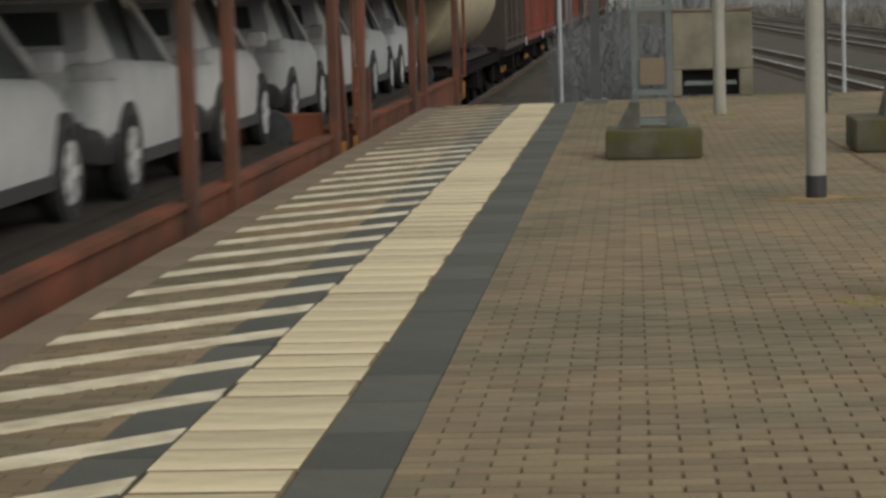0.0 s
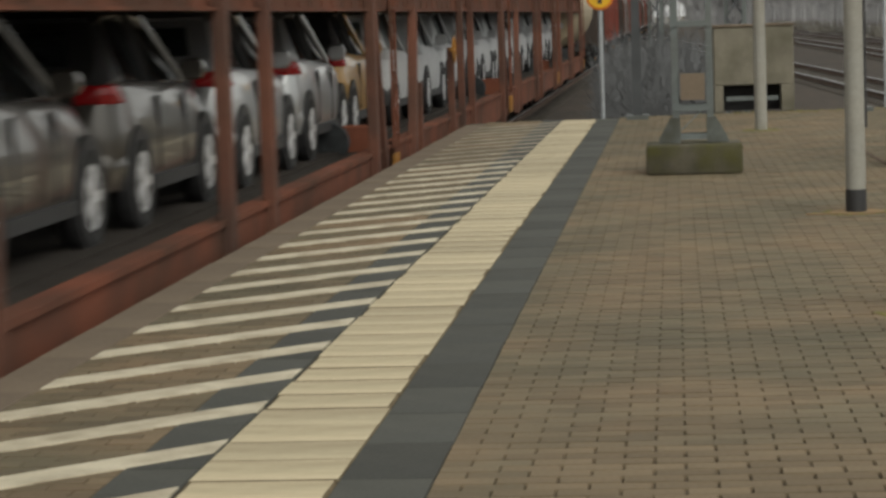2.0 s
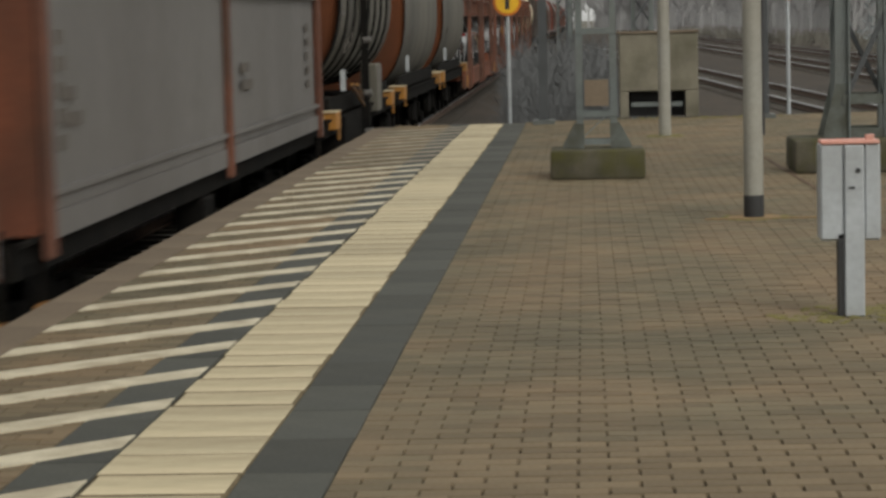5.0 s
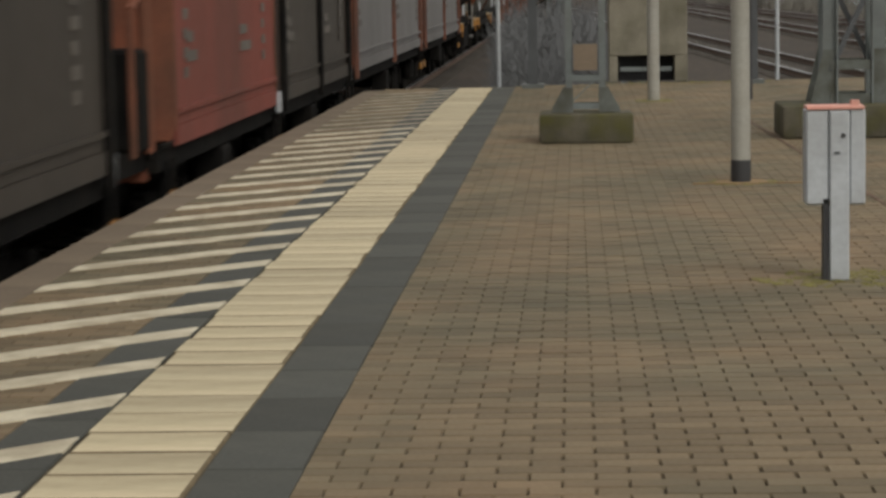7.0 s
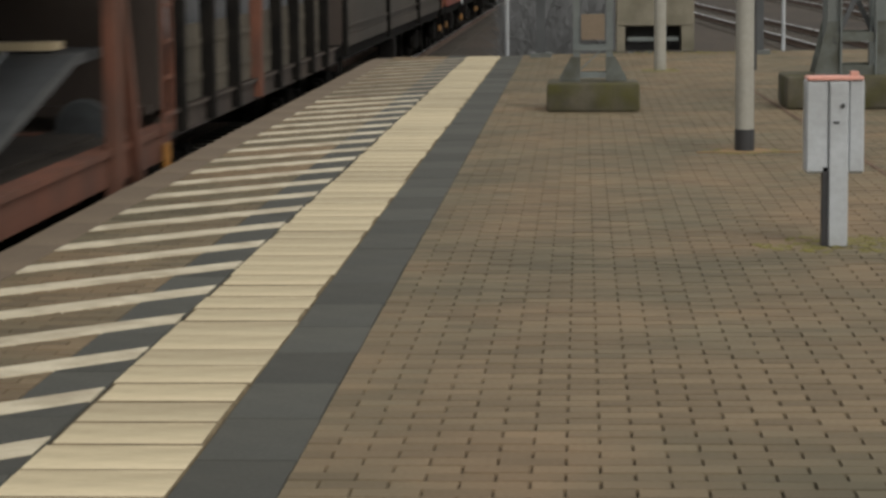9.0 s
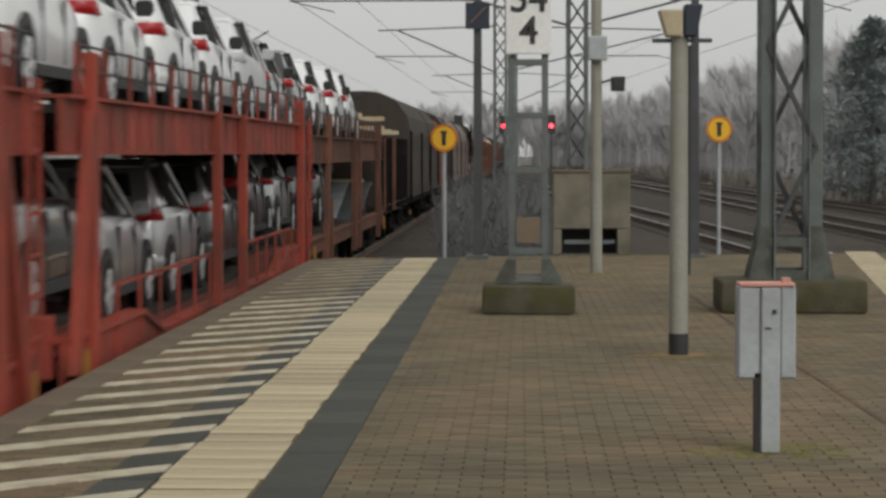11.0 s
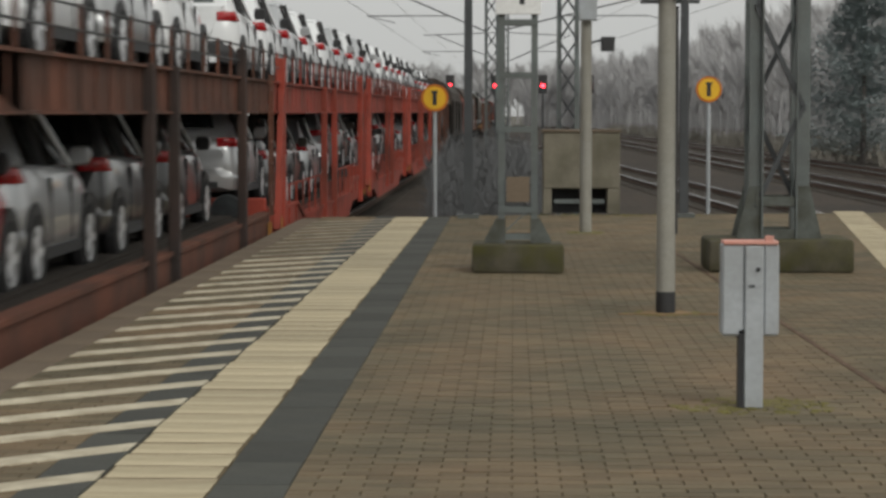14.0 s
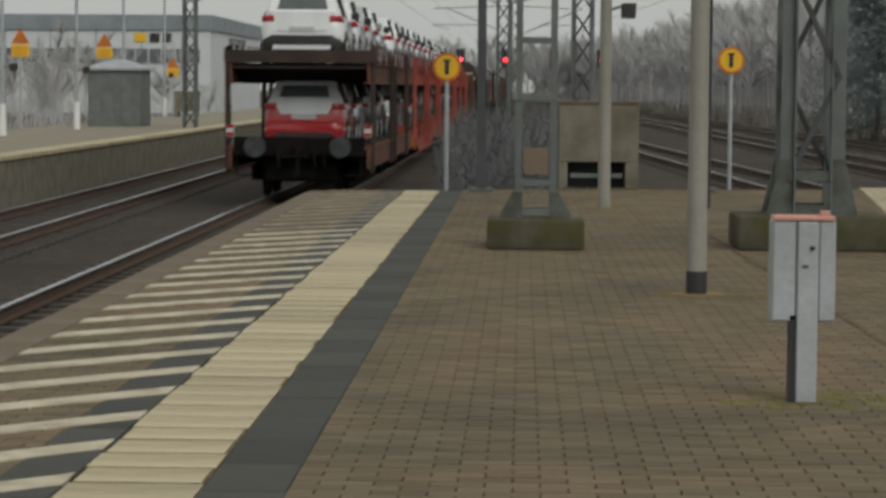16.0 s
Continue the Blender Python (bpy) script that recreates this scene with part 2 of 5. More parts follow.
M_SIGNAL = glow("red_signal_light", (1.0, 0.03, 0.05), 9.0)
# Distance haze is mixed into these twig and needle colours.
M_TWIG = mat("haze_paled_twigs", (0.44, 0.435, 0.44), (0.40, 0.395, 0.40), 0.95, bump=0, spec=0.2)
M_BUSH = mat("haze_greyed_bush_twigs", (0.135, 0.138, 0.142), (0.11, 0.112, 0.116), 0.95, bump=0, spec=0.1)
M_BARK = mat("grey_bark", (0.16, 0.145, 0.135), None, 0.95)
M_FIR = mat("haze_paled_needles", (0.34, 0.385, 0.385), (0.31, 0.355, 0.355), 0.95, bump=0, spec=0.05)
M_FIELD = mat("misty_dry_grass", (0.20, 0.185, 0.16), (0.15, 0.14, 0.12), 0.95, scale=0.3, fine=6)
M_WALLW = mat("pale_wall_cladding", (0.60, 0.62, 0.64), (0.55, 0.57, 0.59), 0.6, scale=0.5, fine=8)
M_WALLG = mat("blue_grey_cladding", (0.26, 0.29, 0.32), None, 0.6, scale=0.5, fine=8)
M_PANE = mat("grey_window_pane", (0.14, 0.15, 0.17), None, 0.2, bump=0)
M_SHED = mat("grey_green_shed_sheet", (0.17, 0.185, 0.175), None, 0.6)
M_PLAT2 = mat("pale_far_platform", (0.255, 0.225, 0.165), (0.217, 0.191, 0.143), 0.85, scale=0.8, fine=10)
M_WIRE = mat("dark_wire", (0.10, 0.10, 0.105), None, 0.6)
M_STAIN = mat("rusty_streak", (0.26, 0.17, 0.085), (0.2, 0.135, 0.075), 0.9, spec=0.2)
M_MOSS = mat("yellow_green_moss", (0.17, 0.15, 0.035), (0.12, 0.105, 0.03), 1.0, scale=8)


# ---- mesh helpers ----
def box(bm, x0, x1, y0, y1, z0, z1, m=None):
    v = [bm.verts.new(p) for p in ((x0, y0, z0), (x1, y0, z0), (x1, y1, z0), (x0, y1, z0), (x0, y0, z1), (x1, y0, z1), (x1, y1, z1), (x0, y1, z1))]
    for f in ((3, 2, 1, 0), (4, 5, 6, 7), (0, 1, 5, 4), (1, 2, 6, 5), (2, 3, 7, 6), (3, 0, 4, 7)):
        bm.faces.new([v[i] for i in f])
    if m:
        for q in v:
            q.co = m @ q.co
    return v


def bar(bm, a, b, w, d=None):
    """A rectangular bar from a to b."""
    a, b = Vector(a), Vector(b)
    d = d or w
    m = Matrix.Translation(a) @ (b - a).to_track_quat("Z", "Y").to_matrix().to_4x4()
    box(bm, -w / 2, w / 2, -d / 2, d / 2, 0, (b - a).length, m)


def tube(bm, a, b, r0, r1=None, n=12):
    a, b = Vector(a), Vector(b)
    r1 = r0 if r1 is None else r1
    q = (b - a).to_track_quat("Z", "Y")
    r = [[bm.verts.new(p + q @ Vector((k * math.cos(2 * math.pi * i / n), k * math.sin(2 * math.pi * i / n), 0))) for i in range(n)] for p, k in ((a, r0), (b, r1))]
    for i in range(n):
        bm.faces.new((r[0][i], r[0][(i + 1) % n], r[1][(i + 1) % n], r[1][i]))
    bm.faces.new(r[0][::-1])
    bm.faces.new(r[1])


def ring(y, w, z0, z1, r, x=0.0, top=None):
    """A rounded box section across y; top: half width at the top edge."""
    t = w if top is None else top
    c = 0.3 * r
    return [Vector(p) for p in ((x - w + r, y, z0), (x + w - r, y, z0), (x + w - c, y, z0 + c), (x + w, y, z0 + r), (x + t, y, z1 - r), (x + t - c, y, z1 - c), (x + t - r, y, z1), (x - t + r, y, z1), (x - t + c, y, z1 - c), (x - t, y, z1 - r), (x - w, y, z0 + r), (x - w + c, y, z0 + c))]


def loft(bm, rings, caps=True):
    rows = [[bm.verts.new(p) for p in r] for r in rings]
    n = len(rows[0])
    for a, b in zip(rows, rows[1:]):
        for i in range(n):
            bm.faces.new((a[i], a[(i + 1) % n], b[(i + 1) % n], b[i]))
    if caps:
        bm.faces.new(rows[0][::-1])
        bm.faces.new(rows[-1])


def bevel(bm, w, n=1):
    bmesh.ops.bevel(bm, geom=list(bm.edges), offset=w, segments=n, affect="EDGES", profile=0.5)


def mesh(name, bm, material, smooth=False):
    bmesh.ops.recalc_face_normals(bm, faces=bm.faces)
    me = bpy.data.meshes.new(name)
    bm.to_mesh(me)
    bm.free()
    me.materials.append(material)
    if smooth:
        me.polygons.foreach_set("use_smooth", [True] * len(me.polygons))
        me.set_sharp_from_angle(angle=radians(38))
    return me


def part(name, bm, material, parent, label="", smooth=False, at=None):
    ob = new(name, bm if isinstance(bm, bpy.types.Mesh) else mesh(name, bm, material, smooth))
    ob.parent = parent
    if at is not None:
        ob.matrix_basis = at
    if label:
        tagged(ob, label)
    return ob


def thing(name, label, category, group="", kind="", at=None):
    ob = new(name)
    ob.empty_display_size = 0.2
    if at is not None:
        ob.matrix_basis = at
    return tagged(ob, label, category, group, kind)


def single(name, bm, material, label, category, group="", kind="", smooth=False):
    return tagged(new(name, mesh(name, bm, material, smooth)), label, category, group, kind)


def B():
    return bmesh.new()


# ---- plan ----
EDGE, END_L, END_R = -1.30, 33.6, 35.5      # platform edge beside the train; its end, left and right
PLAT_R = 8.2
RAIL, GROUND = -0.87, -1.09
BEND = 0.0012                               # the track along the platform is almost parallel to it
FAR_BEND = -0.010                           # the far track and platform turn slightly away


def track_x(centre, y, turn=BEND):
    return centre + turn * (y - 20)


def end_y(x):
    return END_L + (END_R - END_L) * (x - EDGE) / (PLAT_R - EDGE)


# ---- ground, tracks ----
bm = B()
for x0, x1, y0, y1 in ((-900, 900, -300, 1500),):
    nx, ny = 24, 30
    g = [[bm.verts.new((x0 + (x1 - x0) * i / nx, y0 + (y1 - y0) * j / ny, GROUND - 0.04)) for i in range(nx + 1)] for j in range(ny + 1)]
    for j in range(ny):
        for i in range(nx):
            bm.faces.new((g[j][i], g[j][i + 1], g[j + 1][i + 1], g[j + 1][i]))
single("ground", bm, M_EARTH, "dull brown winter ground around the tracks", "ground", kind="structure")

bm = B()
box(bm, -10.6, 24.0, -30, 420, GROUND - 0.03, GROUND)
single("ballast_bed", bm, M_BALLAST, "oil-stained brown ballast under the tracks", "ballast", kind="structure")

TRACK_1, TRACK_2, TRACK_3, TRACK_4 = -3.00, -6.85, 10.05, 14.25


SIDE_BEND = -0.05                           # the track of the other side swings in behind the platform


def rail_profile(bm, x, y0, y1, head):
    if head:
        box(bm, x - 0.034, x + 0.034, y0, y1, RAIL - 0.03, RAIL)
    else:
        box(bm, x - 0.01, x + 0.01, y0, y1, RAIL - 0.13, RAIL - 0.03)
        box(bm, x - 0.075, x + 0.075, y0, y1, RAIL - 0.16, RAIL - 0.13)


def build_track(centre, label, far, turn=BEND):
    m = pose(centre - turn * 20, 0, 0, 0, 0, math.degrees(math.atan(-turn)))
    t = thing("track", label, "railway track", kind="structure", at=m)
    for s in (-0.7525, 0.7525):
        bm = B()
        rail_profile(bm, s, -20, far, False)
        r = part("rail", bm, M_RAILSIDE, t, "rusty steel rail")
        bm = B()
        rail_profile(bm, s, -20, far, True)
        part("rail_head", bm, M_RAIL, r, "polished running surface")
    bm = B()
    for k in range(-10, int(far / 2 / 0.65)):
        y = k * 0.65
        box(bm, -1.3, 1.3, y - 0.13, y + 0.13, RAIL - 0.3, RAIL - 0.17)
    tagged(part("sleepers", bm, M_SLEEPER, t), kind="stuff")


build_track(TRACK_1, "railway track along the platform edge", 400)
build_track(TRACK_2, "second railway track beside the far platform", 300, FAR_BEND)
build_track(TRACK_3, "railway track on the other side of the platform", 400, SIDE_BEND)
build_track(TRACK_4, "outer railway track towards the trees", 400, -0.024)
build_track(18.6, "outermost railway track below the trees", 400, -0.024)

# ---- platform ----
bm = B()
lo, hi = -0.95, -0.012
pts = [(EDGE + 0.02, -10), (PLAT_R - 0.02, -10), (PLAT_R - 0.02, END_R - 0.02), (EDGE + 0.02, END_L - 0.02)]
a = [bm.verts.new((*p, GROUND - 0.1)) for p in pts]
b = [bm.verts.new((*p, hi)) for p in pts]
bm.faces.new(a[::-1])
bm.faces.new(b)
for i in range(4):
    bm.faces.new((a[i], a[(i + 1) % 4], b[(i + 1) % 4], b[i]))
platform = single("platform", bm, M_JOINT, "paved island platform with cream guidance strip and hatching", "platform", kind="structure")


def slab_mesh(name, w, l, material, c=0.005, h=0.012, g=0.0025, edge=None):
    """A slab seen from above: face and chamfer, corner at the origin."""
    o = [(g, g), (w - g, g), (w - g, l - g), (g, l - g)]
    i = [(g + c, g + c), (w - g - c, g + c), (w - g - c, l - g - c), (g + c, l - g - c)]
    v = [(x, y, -h) for x, y in o] + [(x, y, 0) for x, y in i]
    f = [(4, 5, 6, 7), (0, 1, 5, 4), (1, 2, 6, 5), (2, 3, 7, 6), (3, 0, 4, 7)]
    me = bpy.data.meshes.new(name)
    me.from_pydata(v, [], f)
    me.materials.append(material)
    if edge:                              # chamfers filled with dirt
        me.materials.append(edge)
        for p in me.polygons[1:]:
            p.material_index = 1
    return me


def slabs(name, x, w, l, y0, y1, material, wide=0.35, edge=None):
    if edge:
        tight, loose = slab_mesh(name, w, l, material, 0.004, 0.010, 0.002, edge), slab_mesh(name, w, l, material, 0.008, 0.014, 0.010, edge)
    else:
        tight, loose = slab_mesh(name, w, l, material, 0.003, 0.008, 0.0012), slab_mesh(name, w, l, material, 0.004, 0.010, 0.003)
    rnd = random.Random(name + str(x))
    y = y0
    while y + l <= min(y1, end_y(x)):
        o = new(name, loose if rnd.random() < wide else tight)
        o.parent = platform
        o.matrix_basis = pose(x + rnd.uniform(-0.002, 0.002), y, rnd.uniform(0, 0.002), rnd.uniform(-0.25, 0.25), rnd.uniform(-0.08, 0.08), 0)
        y += l


# kerb-side coping, guidance strip, contrast strip
slabs("coping_slab", EDGE, 0.26, 1.0, 5.0, 40, M_COPING)
slabs("guidance_slab", 0.0, 0.5, 0.345, 5.0, 40, M_STRIP, 0.35, M_GROUT)
slabs("contrast_slab", 0.5, 0.31, 0.62, 5.0, 40, M_DARK)
slabs("hatch_slab", -0.26, 0.26, 0.416, 5.0, 40, M_DARK)
slabs("coping_slab", PLAT_R - 0.26, 0.26, 1.0, 18.0, 40, M_COPING)


def brick_field(x0, x1, y0, y1, seed, skip=None):
    """Running bond of 20 x 10 cm pavers, long side across; returns vertices and faces."""
    rnd = random.Random(seed)
    v, f = [], []
    g, c = 0.0018, 0.0038
    for j in range(int(y0 / 0.1), int(y1 / 0.1)):
        y = j * 0.1
        k = x0 - (0.1 if j % 2 else 0.0)
        while k < x1 - 0.01:
            a, b = max(k, x0) + g, min(k + 0.2, x1) - g
            k += 0.2
            if b - a < 0.03 or y + 0.1 > end_y(a) or (skip and skip(a, y)):
                continue
            z = rnd.uniform(-0.002, 0.002)
            n = len(v)
            p, q = y + g, y + 0.1 - g
            v += [(a, p, -0.012), (b, p, -0.012), (b, q, -0.012), (a, q, -0.012), (a + c, p + c, z), (b - c, p + c, z), (b - c, q - c, z), (a + c, q - c, z)]
            f += [tuple(n + i for i in s) for s in ((4, 5, 6, 7), (0, 1, 5, 4), (1, 2, 6, 5), (2, 3, 7, 6), (3, 0, 4, 7))]
    return v, f


NEAR_Y0, NEAR_Y1 = 7.3, 8.6


def near(a, y):
    return 1.0 <= a < 5.2 and NEAR_Y0 - 1e-6 <= y < NEAR_Y1 - 1e-6


def field(name, material, x0, x1, y0, y1, seed, skip=None):
    v, f = brick_field(x0, x1, y0, y1, seed, skip)
    me = bpy.data.meshes.new(name)
    me.from_pydata(v, [], f)
    me.materials.append(material)
    o = new(name, me)
    o.parent = platform
    tagged(o, kind="stuff")


field("pavers", M_PAVER, 0.806, PLAT_R - 0.26, 4.0, 36, 1, near)
field("pavers", M_PAVER, -1.04, -0.26, 4.0, 36, 2)
field("pavers", M_PAVER, -1.3, PLAT_R, -9.5, 3.9, 4)

# the pavers nearest to the camera, one by one
me = slab_mesh("paver", 0.2, 0.1, M_PAVER, 0.0045, 0.012, 0.002)
rnd = random.Random(8)
for j in range(round(NEAR_Y0 / 0.1), round(NEAR_Y1 / 0.1)):
    k = 0.806 - (0.1 if j % 2 else 0.0)
    while k < 5.6:
        if near(k + 0.003, j * 0.1):
            o = new("paver", me)
            o.parent = platform
            o.matrix_basis = pose(k, j * 0.1, rnd.uniform(-0.002, 0.002), rnd.uniform(-0.5, 0.5), rnd.uniform(-0.3, 0.3), 0)
        k += 0.2

# slanting cream strip along the other side, and a reddish seam in the paving
me = slab_mesh("guidance_slab", 0.5, 0.36, M_STRIP, 0.012, 0.014, 0.016, M_GROUT)
for k in range(42):
    y = 20.6 + 0.358 * k
    o = new("guidance_slab", me)
    o.parent = platform
    o.matrix_basis = pose(5.08 + (y - 20.6) * 0.098, y, 0.006, 0, 0, -5.6)
me = slab_mesh("seam_slab", 0.05, 0.24, M_SEAM)
for k in range(60):
    y = 11.0 + 0.24 * k
    o = new("seam_slab", me)
    o.parent = platform
    o.matrix_basis = pose(3.74 - (y - 11.0) * 0.022, y, 0.005, 0, 0, 1.3)

# white diagonal stripes of the hatching, worn away towards the platform's end
rnd = random.Random(5)
for k in range(60):
    y = 5.264 + 0.832 * k
    faint = y > 24.5
    w = 0.25
    if y > 33:
        break
    bm = B()
    x0, x1 = -1.03, -0.005
    base = [(x1, y), (x1, y + w), (x0, y + w + (x0 - x1) * 0.97), (x0, y + (x0 - x1) * 0.97)]
    lo = [bm.verts.new((px, py, -0.006)) for px, py in base]
    hi = [bm.verts.new((px, py, 0.005)) for px, py in base]
    bm.faces.new(hi)
    for i in range(4):
        bm.faces.new((lo[i], lo[(i + 1) % 4], hi[(i + 1) % 4], hi[i]))
    part("hatch_stripe", bm, M_FAINT if faint else M_STRIPE, platform)


# ---- things on the platform ----
def bolt(parent, x, y, z, r=0.014):
    bm = B()
    tube(bm, (x, y, z), (x, y, z + 0.02), r, n=6)
    part("bolt", bm, M_DKSTEEL, parent)


def lattice_tower(at, half, depth, height, leg, label, group="", foot=0.30, block=None, rung=0.85):
    t = thing("lattice_mast", label, "lattice mast", group, at=at)
    if block:
        bw, bd, bh = block
        bm = B()
        box(bm, -bw / 2, bw / 2, -bd / 2, bd / 2, 0, bh)
        bevel(bm, 0.035, 2)
        for q in bm.verts:
            q.co += noise.noise_vector(q.co * 3) * 0.012
            q.co.z = max(q.co.z, 0)
        part("foundation", bm, M_MOSSY, t, "mossy weathered concrete foundation block", True)
        z0 = bh
    else:
        z0 = 0.0
    for sx in (-1, 1):
        for sy in (-1, 1):
            bm = B()
            x, y = sx * half, sy * depth
            box(bm, x - leg / 2, x + leg / 2, y - 0.008, y + 0.008, z0 - 0.02, height)
            box(bm, x - sx * leg / 2 - 0.008, x - sx * leg / 2 + 0.008, y - leg / 2, y + leg / 2, z0 - 0.02, height)
            lg = part("leg", bm, M_GALV, t)
            if foot:
                bm = B()
                vs = [bm.verts.new((x + sx * dx, y + sy * 0.012 + e, z)) for e in (0, 0.014 * sy) for dx, z in ((-leg / 2, z0), (leg * 1.45, z0), (leg * 0.5, z0 + foot), (-leg / 2, z0 + foot))]
                bm.faces.new(vs[:4])
                bm.faces.new(vs[4:])
                for i in range(4):
                    bm.faces.new((vs[i], vs[(i + 1) % 4], vs[4 + (i + 1) % 4], vs[4 + i]))
                part("gusset", bm, M_FOOT, lg, "flared steel foot plate")
    if foot:
        for sy in (-1, 1):
            for z in (z0, z0 + foot * 0.62):
                bm = B()
                box(bm, -half, half, sy * (depth + 0.03) - 0.006, sy * (depth + 0.03) + 0.006, z, z + 0.09)
                part("base_tie", bm, M_FOOT, t, "dark grimy tie plate")
    thick = 0.065 if foot else 0.05
    z, k = z0 + foot * 0.6, 0
    while z + rung < height:
        for sy in (-1, 1):
            bm = B()
            s = 1 if (k % 2 == 0) == (sy < 0) else -1
            bar(bm, (-s * half, sy * depth, z), (s * half, sy * depth, z + rung), thick, 0.045)
            part("brace", bm, M_DKSTEEL, t)
            bm = B()
            bar(bm, (sy * half, -s * depth, z), (sy * half, s * depth, z + rung), 0.045, 0.05)
            part("brace", bm, M_GALV, t)
        z += rung
        k += 1
    return t


# mast beside the train: two channels with batten plates, on a low block
def ladder_mast():
    t = thing("sign_mast", "grey steel batten mast carrying a white distance sign", "mast", at=pose(1.755, 22.2, 0))
    bm = B()
    box(bm, -0.43, 0.43, -0.40, 0.40, 0, 0.27)
    bevel(bm, 0.03, 2)
    for q in bm.verts:
        q.co += noise.noise_vector(q.co * 4) * 0.012
        q.co.z = max(q.co.z, 0)
    part("foundation", bm, M_MOSSY, t, "mossy weathered concrete foundation block", True)
    for s in (-1, 1):
        bm = B()
        x = s * 0.155
        prof = [(0.03, -0.09), (0.03, 0.09), (-0.03, 0.09), (-0.03, 0.08), (0.02, 0.08), (0.02, -0.08), (-0.03, -0.08), (-0.03, -0.09)]
        loft(bm, [[Vector((x + s * u, v, z)) for u, v in prof] for z in (0.25, 5.2)])
        leg = part("channel", bm, M_GALV, t)
        for e in (-0.1, 0.1):
            bm = B()
            v = [bm.verts.new((x + s * dx, e + d, z)) for d in (-0.006, 0.006) for dx, z in ((-0.035, 0.27), (0.16, 0.27), (0.16, 0.30), (0.05, 0.50), (-0.035, 0.50))]
            bm.faces.new(v[:5])
            bm.faces.new(v[5:])
            for i in range(5):
                bm.faces.new((v[i], v[(i + 1) % 5], v[5 + (i + 1) % 5], v[5 + i]))
            part("foot_plate", bm, M_FOOT, leg, "flared steel foot plate")
    for z in (0.30, 0.56, 1.32, 1.83, 2.33, 2.95, 3.6, 4.2):
        for y in (-0.096, 0.096):
            bm = B()
            box(bm, -0.185, 0.185, y - 0.005, y + 0.005, z, z + 0.055)
            part("batten", bm, M_GALV, t)
    bm = B()
    bar(bm, (-0.14, -0.09, 0.36), (0.14, -0.09, 0.62), 0.03, 0.01)
    part("brace", bm, M_GALV, t)
    bm = B()
    box(bm, -0.11, 0.11, -0.125, -0.105, 0.66, 0.9)
    part("plate", bm, M_COPING, t, "small faded brown plate")
    sign = thing("distance_sign", "white distance sign with black numerals on the mast", "sign", at=pose(1.755, 22.2, 0))
    bm = B()
    box(bm, -0.215, 0.215, -0.135, -0.115, 2.43, 3.10)
    bevel(bm, 0.006)
    part("plate", bm, M_WHITE, sign)
    for txt, z in (("4", 2.53), ("54", 2.83)):
        c = bpy.data.curves.new("numeral", "FONT")
        c.body, c.size, c.align_x, c.extrude, c.offset = txt, 0.36, "CENTER", 0.002, 0.006
        tmp = bpy.data.objects.new("numeral", c)
        scene.collection.objects.link(tmp)
        me = bpy.data.meshes.new_from_object(tmp.evaluated_get(bpy.context.evaluated_depsgraph_get()))
        bpy.data.objects.remove(tmp)
        me.materials.clear()
        me.materials.append(M_BLACK)
        part("numeral", me, None, sign, "black numeral", at=pose(0, -0.1385, z, 90, 0, 0))


ladder_mast()

tower_1 = lattice_tower(pose(4.235, 22.45, 0), 0.225, 0.225, 9.0, 0.125, "tall grey-green lattice catenary mast on a mossy block", "catenary masts", 0.5, (1.36, 1.0, 0.31), 0.95)
lattice_tower(pose(2.92, 52, GROUND), 0.20, 0.2, 12.0, 0.09, "grey lattice catenary mast behind the concrete box", "catenary masts", 0.0, None, 0.6)
lattice_tower(pose(0.95, 82, GROUND), 0.20, 0.2, 12.0, 0.09, "distant grey lattice catenary mast", "catenary masts", 0.0, None, 0.6)
lattice_tower(pose(1.2, 130, GROUND), 0.22, 0.2, 12.0, 0.1, "distant grey lattice catenary mast", "catenary masts", 0.0, None, 0.7)


def round_post():
    t = thing("platform_post", "cream-grey round post with black sleeve and loudspeaker boxes", "post", at=pose(2.856, 17.5, 0))
    bm = B()
    tube(bm, (0, 0, 0.15), (0, 0, 2.36), 0.07, 0.066, 20)
    part("tube", bm, M_POST, t, smooth=True)
    bm = B()
    tube(bm, (0, 0, 0), (0, 0, 0.165), 0.074, n=20)
    part("sleeve", bm, M_BLACK, t, "black plastic sleeve", True)
    bm = B()
    tube(bm, (0, 0, -0.012), (0, 0, 0.008), 0.20, 0.19, 20)
    part("base_plate", bm, M_STAIN, t, "rust-stained round base")
    bm = B()
    bar(bm, (-0.2, 0, 2.335), (0.24, 0, 2.335), 0.04, 0.03)
    part("bracket", bm, M_DKSTEEL, t)
    bm = B()
    v = box(bm, -0.16, 0.02, -0.10, 0.10, 2.36, 2.56)
    for i in (0, 3):
        v[i].co.x += 0.06
    bevel(bm, 0.012)
    part("loudspeaker", bm, M_BEIGE, t, "beige horn housing")
    bm = B()
    v = box(bm, 0.03, 0.17, -0.10, 0.10, 2.36, 2.60)
    v[1].co.x -= 0.05
    v[2].co.x -= 0.05
    bevel(bm, 0.012)
    part("lamp_head", bm, M_NAVY, t, "dark blue housing")
    bm = B()
    tube(bm, (0.075, 0.0, 0.6), (0.075, 0, 2.3), 0.012, n=6)
    part("cable", bm, M_BLACK, t)


round_post()
bm = B()
for k in range(14):
    x = 2.5 + 0.062 * k
    box(bm, x, x + 0.058, 17.38 - 0.004 * (k % 3), 17.43 + 0.006 * (k % 2), -0.004, 0.007)
single("rust_stain", bm, M_STAIN, "rusty orange streak on the paving beside the post", "stain", kind="stuff")


